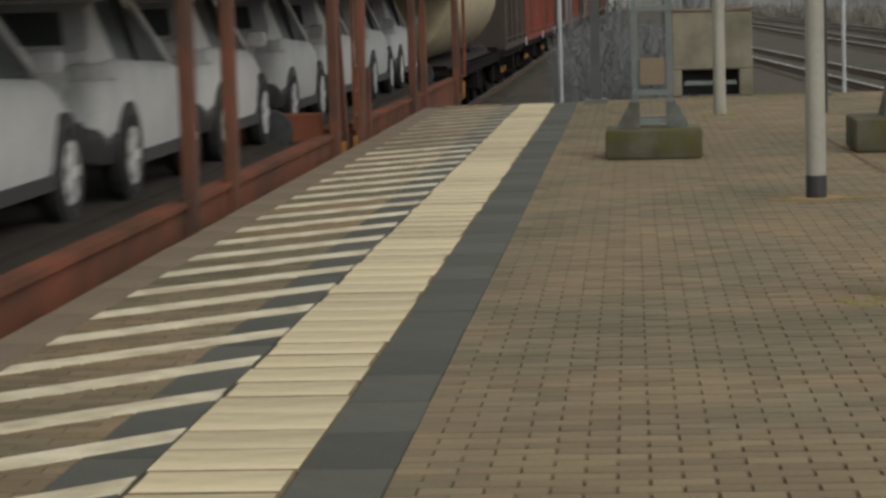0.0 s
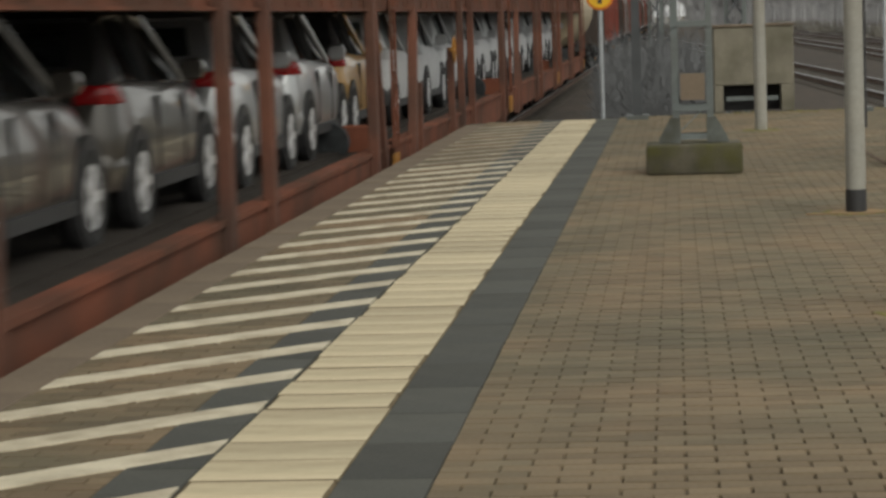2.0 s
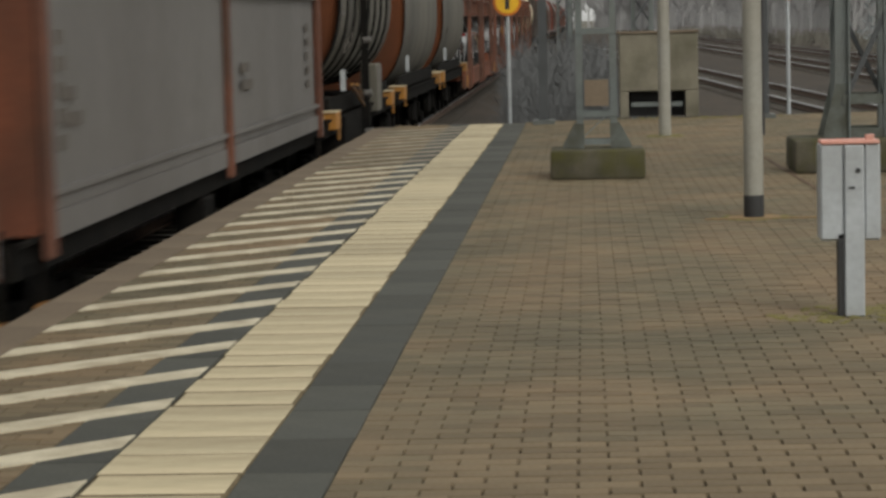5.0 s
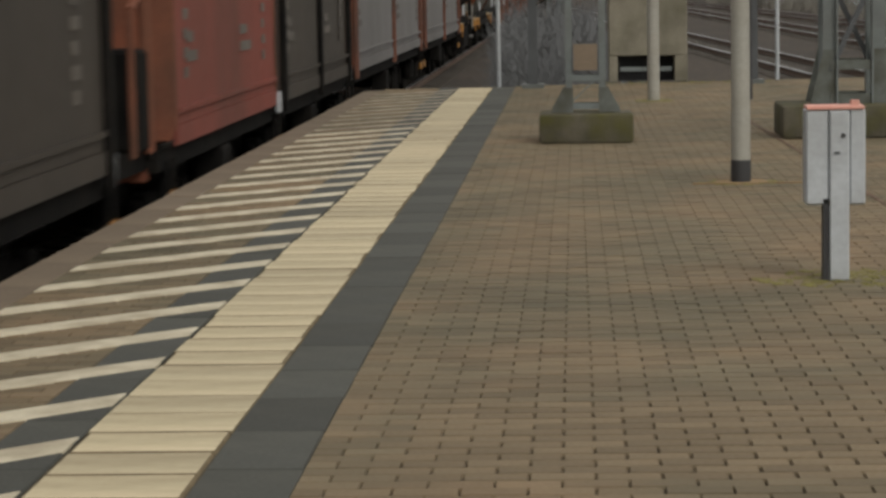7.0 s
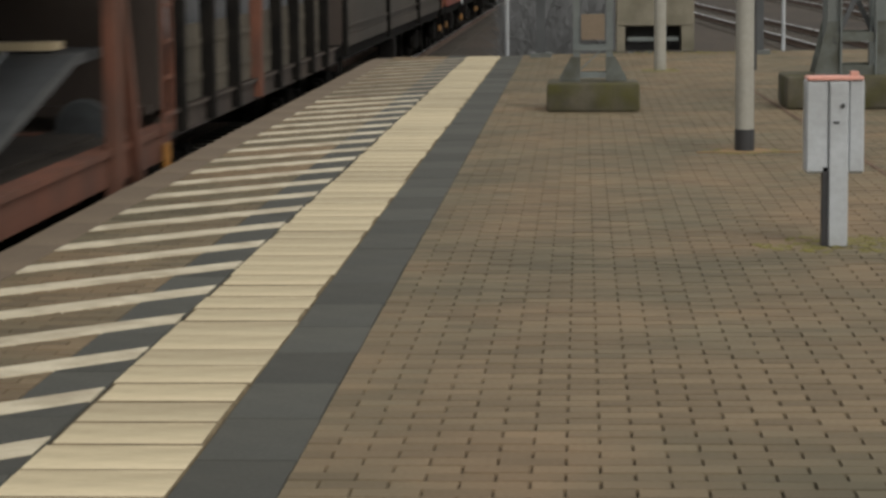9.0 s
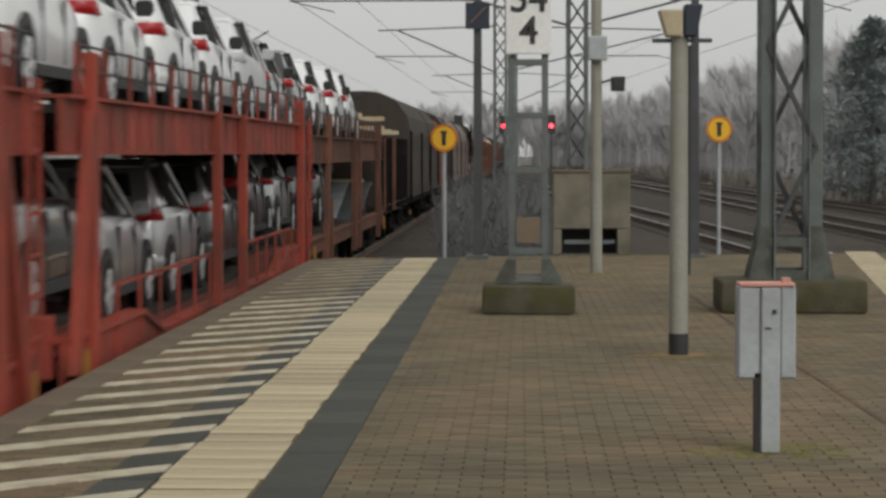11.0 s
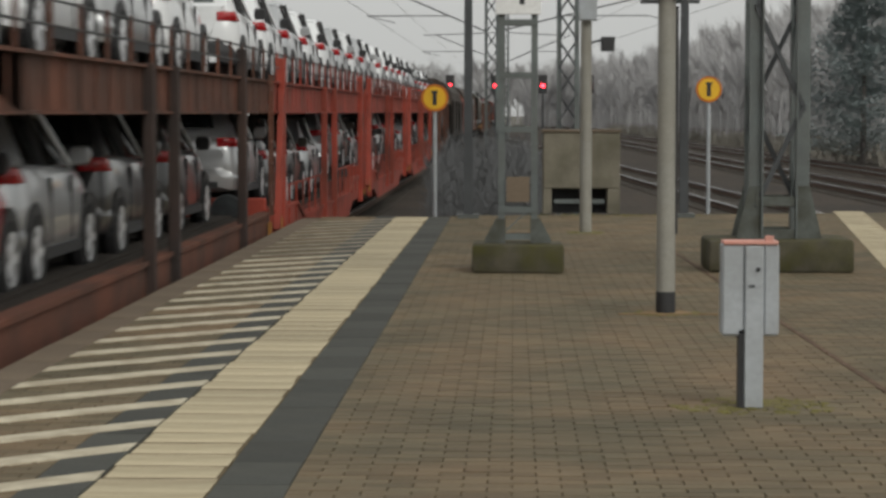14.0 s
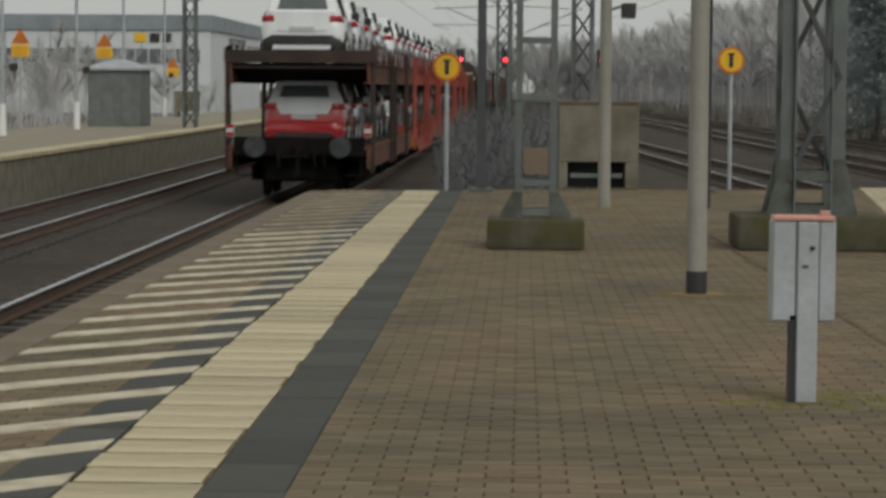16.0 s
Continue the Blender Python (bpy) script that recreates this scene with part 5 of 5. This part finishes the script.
FAR = pose(0, -400, 0)
old = carrier(M_OLDRUST, 18.5, "dark rusty two-deck car carrier wagon loaded with cars", (3.4, 8.9, 10.3, 16.1), up=-0.15, sill=0.78, lean=0.9)
rust = carrier(M_RUST, 18.5, "rust-brown two-deck car carrier wagon loaded with cars", (2.7, 8.5, 10.2, 16.4), low=-0.06, up=0.08, lean=0.7, post=M_OLDRUST)
red = carrier(M_RED, 18.5, "red two-deck car carrier wagon loaded with cars", (0.75, 7.9, 10.1, 17.0), dip=0.24, flaps=True)
tail = carrier(M_OLDRUST, 17.3, "last dark rust-brown car carrier of the train, loaded", (0.2, 6.9, 8.4, 13.9), True, post=M_TAILPAINT)
couple(tail, -0.5)
couple(red, 17.3)
for s in (36.5, 55.9):
    couple(copy_thing(red, FAR), s)
bm = B()
loft(bm, [[Vector((x, y, z)) for x, z in ((-1.36, h - 0.07), (1.36, h - 0.07), (1.36, h), (-1.36, h))] for y, h in ((12.1, 1.06), (15.6, 1.72), (16.4, 1.74))])
ramp = part("loading_ramp", bm, M_DKSTEEL, old, "dark sloping end of the lower deck")
for s in (-1, 1):
    bm = B()
    loft(bm, [[Vector((s * x, y, z)) for x, z in ((0.55, h), (0.9, h), (0.9, h + 0.02), (0.55, h + 0.02))] for y, h in ((12.1, 1.063), (15.6, 1.723))])
    part("wheel_track", bm, M_LTGREY, ramp, "pale worn wheel track")
bm = B()
box(bm, -1.2, 1.2, 15.7, 15.95, 1.745, 1.80)
part("end_plank", bm, M_TIMBER, ramp, "pale plank on the ramp")
couple(old, 74.5)
couple(rust, 207.7)
second = couple(copy_thing(rust, FAR), 225.5)
for s in (-1, 1):
    bm = B()
    bar(bm, (s * 1.51, 6.9, 0.75), (s * 1.51, 6.9, 1.95), 0.09, 0.14)
    bevel(bm, 0.008)
    stand = part("brake_post", bm, M_OLDRUST, second, "short brake post on the sill")
    bm = B()
    n = 20
    rows = [[bm.verts.new((s * 1.58 + 0.016 * math.sin(q), 6.72 + (0.17 + 0.018 * math.cos(q)) * math.cos(2 * math.pi * i / n), 1.92 + (0.17 + 0.018 * math.cos(q)) * math.sin(2 * math.pi * i / n))) for i in range(n)] for q in (0, 1.57, 3.14, 4.71)]
    for a, b in zip(rows, rows[1:] + rows[:1]):
        for i in range(n):
            bm.faces.new((a[i], a[(i + 1) % n], b[(i + 1) % n], b[i]))
    tube(bm, (s * 1.58, 6.57, 1.92), (s * 1.58, 6.87, 1.92), 0.012, n=6)
    tube(bm, (s * 1.52, 6.72, 1.92), (s * 1.60, 6.72, 1.92), 0.03, n=8)
    part("brake_wheel", bm, M_AMBER, stand, "yellow-brown brake wheel", True)
for s in (243.5, 260.0):
    couple(copy_thing(rust, FAR), s)

rnd = random.Random(11)
used = set()


def load_car(kind, s, z):
    k = CAR_KINDS[kind]
    c = k if kind not in used else copy_thing(k, FAR)
    used.add(kind)
    couple(c, s, rnd.uniform(-0.04, 0.04), z)


STEP = 3.72
for w, s0 in enumerate((-0.5, 17.3, 36.5, 55.9, 74.0, 207.5, 226.0, 243.5, 260.0)):
    n = 4 if w in (0, 7, 8) else 5
    low_z = 1.02 if w < 5 else 0.96
    up_z = 2.76 + (-0.15 if w == 4 else 0.08 if w > 4 else 0.0)
    for i in range(n):
        s = s0 + (0.35 if w == 0 else 0.75) + i * (STEP if n == 5 else 4.0)
        if w == 0 and i == 0:
            low, up = 5, 2
        elif w < 5:
            low, up = rnd.choice((1, 3, 2, 7, 1, 7)), rnd.choice((0, 2, 4, 0, 1, 2))
        else:
            low, up = rnd.choice((4, 4, 4, 4)), rnd.choice((2, 4, 0))
        if w == 5:
            low = (7, 3, 3, 1, 1)[i]
        if w == 6:
            low = (6, 4, 4, 4, 4)[i]
        if w == 4:
            low, up = (1, 7, 3, None, None)[i], (7, 7, 0, 0, 0)[i]
        if w == 0 and i:
            low = (1, 7, 7)[i - 1]
        if low is not None:
            load_car(low, s + (0.75 if w == 0 and i == 0 else 0.0), low_z - (0.08 if w == 0 else 0.0) - (0.24 if w in (1, 2, 3) and i in (1, 2, 3) else 0.0))
        load_car(up, s + 0.1, up_z)

couple(stake_wagon(13.0, "dark stake wagon with pale timber beams"), 92.9)
brown = hood_wagon(M_BROWN, M_GRIME, 22.0, "dark brown covered sliding-wall wagon", 3, False, M_DKBROWN, posts=True)
couple(brown, 105.6)
rosy = hood_wagon(M_REDSHEET, M_RUST, 7.6, "short rosy red covered wagon with an end platform", 1, False, M_RUST, 3.9)
bm = B()
box(bm, -1.3, 1.3, -1.1, 0.0, 0.95, 1.12)
part("end_platform", bm, M_GRIME, rosy)
for s in (-1, 1):
    bm = B()
    tube(bm, (s * 1.38, -0.9, 1.1), (s * 1.38, -0.9, 2.2), 0.03, n=8)
    tube(bm, (s * 1.38, -0.9, 2.2), (s * 1.38, 0.3, 2.5), 0.03, n=8)
    tube(bm, (s * 1.38, -0.3, 1.1), (s * 1.38, -0.3, 3.4), 0.05, n=8)
    part("grab_rail", bm, M_RUST, rosy, "red bent grab rail")
    bm = B()
    box(bm, s * 1.1, s * 1.4, -0.7, -0.1, 1.12, 1.9)
    bevel(bm, 0.03)
    part("brake_stand", bm, M_GRIME, rosy, "black brake stand")
couple(rosy, 129.0)
dark = hood_wagon(M_DKBROWN, M_GRIME, 12.0, "dark brown hood wagon with ribs", 8, True)
short = hood_wagon(M_BROWN, M_GRIME, 8.7, "short dark brown covered wagon with pale stencil panels", 2, False, M_DKBROWN, posts=True)
grey_w = hood_wagon(M_GREYSHEET, M_GRIME, 15.5, "grey covered wagon with rust-brown posts", 2, False, M_RUST, posts=True, post=M_OLDRUST)
couple(short, 135.8)
couple(grey_w, 144.2)
couple(copy_thing(grey_w, FAR), 159.7)
couple(dark, 292.2)
couple(silo_wagon(11.1, "ribbed grimy silo wagon with filling pipe and cabinet", True), 175.5)
silo = silo_wagon(11.1, "grimy grey silo wagon with orange-brown ends")
couple(silo, 186.6)
couple(copy_thing(silo, FAR), 197.7)
tank = tank_wagon(15.0, "beige and yellow tank wagon", M_BEIGE)
couple(tank, 277.0)
s = 304.5
red_h = hood_wagon(M_REDSHEET, M_RUST, 12.0, "red-brown hood wagon with ribs", 8, True)
couple(red_h, s)
s += 12.2
for i in range(14):
    src, step = ((dark, 12.2), (red_h, 12.2), (grey_w, 15.6))[(i * 5 + 1) % 3]
    couple(copy_thing(src, FAR), s)
    s += step


# ---- far platform across the tracks ----
bm = B()
m2 = pose(track_x(-8.45, 0, FAR_BEND), 0, 0, 0, 0, math.degrees(math.atan(-FAR_BEND)))
box(bm, -6.0, -0.02, -10, 170, GROUND - 0.1, -0.10)
far_platform = single("far_platform", bm, M_CONC, "concrete platform across the tracks", "platform", kind="structure")
far_platform.matrix_basis = m2
bm = B()
box(bm, -5.95, -0.55, -10, 170, -0.10, -0.02)
part("paving", bm, M_PLAT2, far_platform, "pale sandy paving")
k = 0
me = None
for k in range(150):
    if me is None:
        bm = B()
        box(bm, -0.55, 0.02, 0.01, 0.99, -0.10, 0.0)
        bevel(bm, 0.01)
        me = mesh("edge_slab", bm, M_STRIP)
    o = part("edge_slab", me, None, far_platform, at=pose(0, 20 + k, 0))


def far_lamp(x, y, h, label):
    t = thing("street_lamp", label, "platform lamp", "lamps of the far platform", at=pose(x, y, -0.02))
    bm = B()
    tube(bm, (0, 0, 0), (0, 0, 0.9), 0.11, 0.09, 10)
    part("base", bm, M_WHITE, t, "white painted base", True)
    bm = B()
    tube(bm, (0, 0, 0.9), (0, 0, h), 0.06, 0.05, 10)
    part("pole", bm, M_LTGREY, t, smooth=True)
    bm = B()
    box(bm, -0.5, 0.5, -0.1, 0.1, h, h + 0.12)
    bevel(bm, 0.02)
    part("lamp_head", bm, M_DKSTEEL, t, "flat twin lamp head")
    bm = B()
    tube(bm, (0.05, 0, 1.95), (0.3, 0, 1.95), 0.02, n=6)
    box(bm, 0.22, 0.42, -0.12, 0.1, 1.83, 2.05)
    part("loudspeaker", bm, M_BLACK, t, "black loudspeaker")


for x, y in ((-13.1, 67), (-12.9, 77), (-14.1, 93), (-15.4, 112)):
    far_lamp(x, y, 6.5, "slim grey platform lamp with twin head")


def triangle_sign(x, y, z):
    t = thing("platform_sign", "yellow triangular warning sign above a yellow panel", "sign", "yellow signs of the far platform", at=pose(x, y, -0.02))
    bm = B()
    tube(bm, (0, 0, 0), (0, 0, z + 0.3), 0.035, n=8)
    part("pole", bm, M_LTGREY, t)
    bm = B()
    v = [bm.verts.new((px, py, pz)) for py in (-0.05, -0.035) for px, pz in ((-0.30, z), (0.30, z), (0, z + 0.48))]
    bm.faces.new(v[:3])
    bm.faces.new(v[3:])
    for i in range(3):
        bm.faces.new((v[i], v[(i + 1) % 3], v[3 + (i + 1) % 3], v[3 + i]))
    part("triangle", bm, M_ORANGE, t, "orange-yellow triangle")
    bm = B()
    box(bm, -0.29, 0.29, -0.05, -0.035, z - 0.42, z - 0.03)
    p = part("panel", bm, M_YELLOW, t, "yellow panel")
    for i in range(3):
        bm = B()
        box(bm, -0.2, 0.2, -0.056, -0.05, z - 0.16 - i * 0.1, z - 0.13 - i * 0.1)
        part("text_bar", bm, M_ORANGE, p)


for x, y, z in ((-14.3, 75, 2.75), (-13.6, 86, 2.85), (-15.0, 112, 2.3)):
    triangle_sign(x, y, z)


def shelter():
    t = thing("platform_shed", "grey-green sheet-metal shed with low hipped roof", "shed", at=pose(-12.75, 84, -0.02))
    bm = B()
    box(bm, -0.92, 0.92, -0.9, 1.4, 0, 2.0)
    part("wall", bm, M_SHED, t)
    for i in range(9):
        bm = B()
        x = -0.9 + i * 0.22
        box(bm, x, x + 0.03, -0.93, -0.9, 0.05, 1.98)
        part("seam", bm, M_SHED, t)
    bm = B()
    loft(bm, [[Vector((sx * a, 0.25 + sy * b, z)) for sx, sy in ((-1, -1), (1, -1), (1, 1), (-1, 1))] for a, b, z in ((1.05, 1.28, 1.98), (1.05, 1.28, 2.06), (0.2, 0.3, 2.36))])
    part("roof", bm, M_LTGREY, t, "pale low hipped roof")
    t2 = thing("concrete_box", "pale concrete box standing on the far platform", "concrete box", at=pose(-14.1, 110, -0.02))
    bm = B()
    box(bm, -0.55, 0.55, 0, 0.8, 0.25, 1.2)
    bevel(bm, 0.02)
    part("trough", bm, M_CONC, t2)
    bm = B()
    box(bm, -0.6, 0.6, -0.05, 0.85, 1.2, 1.26)
    part("lid", bm, M_WALLW, t2)
    for x in (-0.45, 0.45):
        bm = B()
        box(bm, x - 0.08, x + 0.08, 0.05, 0.75, 0, 0.25)
        part("leg", bm, M_CONC, t2)


shelter()


def hall():
    t = thing("warehouse", "large pale grey warehouse with window band behind the tracks", "warehouse", at=pose(-27, 215, GROUND))
    bm = B()
    box(bm, -45, 0, 0, 40, 0, 7.6)
    part("wall", bm, M_WALLW, t, "pale clad walls")
    bm = B()
    box(bm, -45.2, 0.2, -0.2, 40.2, 7.6, 9.0)
    part("roof_band", bm, M_WALLG, t, "blue-grey roof band")
    for i in range(18):
        bm = B()
        x = -44 + i * 2.4
        box(bm, x, x + 2.2, -0.12, 0.0, 4.6, 5.9)
        w = part("window", bm, M_PANE, t, "grey window")
        bm = B()
        box(bm, x + 1.05, x + 1.15, -0.16, -0.12, 4.6, 5.9)
        part("mullion", bm, M_WALLW, w)
    for i in range(11):
        bm = B()
        box(bm, -44.2 + i * 4.2, -44.1 + i * 4.2, -0.05, 0, 0, 7.6)
        part("cladding_joint", bm, M_WALLG, t)
    for x0, x1, mm in ((-7.0, -5.9, M_YELLOW), (-5.6, -4.7, M_BLACK), (-4.4, -3.6, M_BLACK)):
        bm = B()
        box(bm, x0, x1, -0.1, 0, 6.5, 7.3)
        part("logo_shape", bm, mm, t, "plain coloured logo shape")


hall()


# ---- trees and distance ----
def bare_tree(bm, x, y, h, r):
    """Trunk, limbs and a haze of fine twigs."""
    base = Vector((x, y, GROUND))
    for i in range(60):
        p = base + Vector((r.uniform(-1.6, 1.6), r.uniform(-1, 1), r.random() ** 1.5 * h * 0.4))
        e = p + Vector((r.gauss(0, 0.35), 0, r.uniform(0.3, 1.2)))
        bm.faces.new([bm.verts.new(v) for v in (p - Vector((0.03, 0, 0)), p + Vector((0.03, 0, 0)), e)])
    tube(bm, base, base + Vector((r.uniform(-0.3, 0.3), 0, h * 0.55)), h * 0.016, h * 0.008, 5)
    for i in range(16):
        a, z = r.uniform(0, 6.283), r.uniform(0.2, 0.6) * h
        p = base + Vector((0, 0, z))
        d = Vector((math.cos(a), math.sin(a), r.uniform(0.7, 1.9))).normalized()
        q = p + d * h * r.uniform(0.22, 0.42)
        tube(bm, p, q, h * 0.006, h * 0.002, 3)
        for j in range(44):
            s = p.lerp(q, r.uniform(0.3, 1.0))
            e = s + (d + Vector((r.uniform(-0.9, 0.9), r.uniform(-0.9, 0.9), r.uniform(-0.2, 0.8)))).normalized() * h * r.uniform(0.06, 0.16)
            w = h * 0.0030
            u = Vector((w, 0, w * 0.3))
            bm.faces.new([bm.verts.new(v) for v in (s - u, s + u, e)])


def wood(name, spots, seed, label):
    r = random.Random(seed)
    bm = B()
    for x, y, h in spots:
        bare_tree(bm, x, y, h, r)
    me = bpy.data.meshes.new(name)
    bm.to_mesh(me)
    bm.free()
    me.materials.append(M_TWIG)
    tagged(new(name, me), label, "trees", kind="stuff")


r = random.Random(21)
spots = []
while len(spots) < 460:
    y = r.uniform(120, 400)
    x = r.uniform(10, 55)
    edge = 22.5 - 0.024 * (y - 20)
    a = (x - 1.7) / y
    if x < edge or a > 0.19:
        continue
    spots.append((x, y, (2.6 + y * (0.022 + 0.22 * max(a - 0.044, 0))) * r.uniform(0.8, 1.22)))
for i in range(110):
    spots.append((r.uniform(4, 24), r.uniform(400, 480), r.uniform(9, 13)))
wood("bare_wood", spots, 22, "bare trees along the railway, haze put into their grey")
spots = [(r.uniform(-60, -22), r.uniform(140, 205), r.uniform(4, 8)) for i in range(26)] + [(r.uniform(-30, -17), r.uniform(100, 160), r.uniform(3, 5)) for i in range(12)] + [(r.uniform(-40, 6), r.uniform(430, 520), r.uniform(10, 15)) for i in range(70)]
wood("bare_thicket", spots, 23, "bare trees and shrubs behind the tracks, haze put into their grey")
bm = B()
for i in range(14000):
    y = r.uniform(37.0, 58)
    h = r.uniform(0.6, 1.0) * (2.3 - 0.5 * abs(math.sin(y * 1.7)))
    p = Vector((r.uniform(0.3, 2.3) - 0.01 * (y - 37), y, GROUND + r.random() ** 0.8 * h))
    d = Vector((r.gauss(0, 0.5), r.gauss(0, 0.5), r.uniform(0.2, 1.2))).normalized()
    u = Vector((0.008, 0, 0.003))
    bm.faces.new([bm.verts.new(v) for v in (p - u, p + u, p + d * r.uniform(0.2, 0.5))])
single("bare_bushes", bm, M_BUSH, "dense bare bushes behind the platform end, haze put into their grey", "bushes", kind="stuff")


bm = B()
for i in range(260):
    y = r.uniform(60, 330)
    x = r.uniform(20.5, 25) - (y - 60) * 0.024
    for k in range(14):
        a = r.uniform(0, 6.283)
        p = Vector((x + r.uniform(-0.7, 0.7), y + r.uniform(-0.7, 0.7), GROUND))
        e = p + Vector((math.cos(a) * 0.5, math.sin(a) * 0.5, r.uniform(0.5, 1.5)))
        bm.faces.new([bm.verts.new(v) for v in (p - Vector((0.05, 0, 0)), p + Vector((0.05, 0, 0)), e)])
single("dry_scrub", bm, M_FIELD, "misty dry grass and scrub beside the outer track", "scrub", kind="stuff")


def conifer(x, y, h, rad, seed):
    t = thing("conifer", "tall dull green conifer, its colour paled for haze", "tree", at=pose(x, y, GROUND))
    bm = B()
    tube(bm, (0, 0, 0), (0, 0, h * 0.95), h * 0.018, 0.02, 8)
    part("trunk", bm, M_BARK, t)
    r = random.Random(seed)
    bm = B()
    # whorls of drooping boughs, each a fan of short sprays
    for i in range(330):
        f = (i + r.random()) / 330
        z = h * (0.06 + 0.92 * f)
        a = r.uniform(0, 6.283)
        reach = rad * (1 - f) ** 0.62 * r.uniform(0.72, 1.08) * (1.0 + 0.16 * math.sin(9 * f + a))
        out, side = Vector((math.cos(a), math.sin(a), 0)), Vector((-math.sin(a), math.cos(a), 0))
        for j in range(80):
            u = r.random() ** 0.6
            p = out * reach * u + side * r.uniform(-0.38, 0.38) * (0.35 + u) + Vector((0, 0, z + 0.25 * u * u * reach * 0.6 - 0.12 * u + r.uniform(-0.22, 0.22)))
            d = (out * r.uniform(0.3, 1.0) + side * r.uniform(-0.8, 0.8) + Vector((0, 0, r.uniform(-0.3, 0.6)))) * r.uniform(0.15, 0.34)
            w = d.cross(Vector((0, 0, 1))).normalized() * 0.075
            bm.faces.new([bm.verts.new(v) for v in (p - w, p + w, p + d)])
    # needle colour is paled for the haze in front of the tree
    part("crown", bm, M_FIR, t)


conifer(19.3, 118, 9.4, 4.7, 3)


# ---- what moves ----
def motions():
    for ob, s, x, z in train:
        rows = []
        for t in (0.0, 16.0):
            y = TAIL_END - SPEED * (16.0 - t) + s
            rows.append((t, pose(track_x(TRACK_1, y) + x, y, RAIL + z, 0, 0, TILT)))
        walk(ob, rows)


motions()
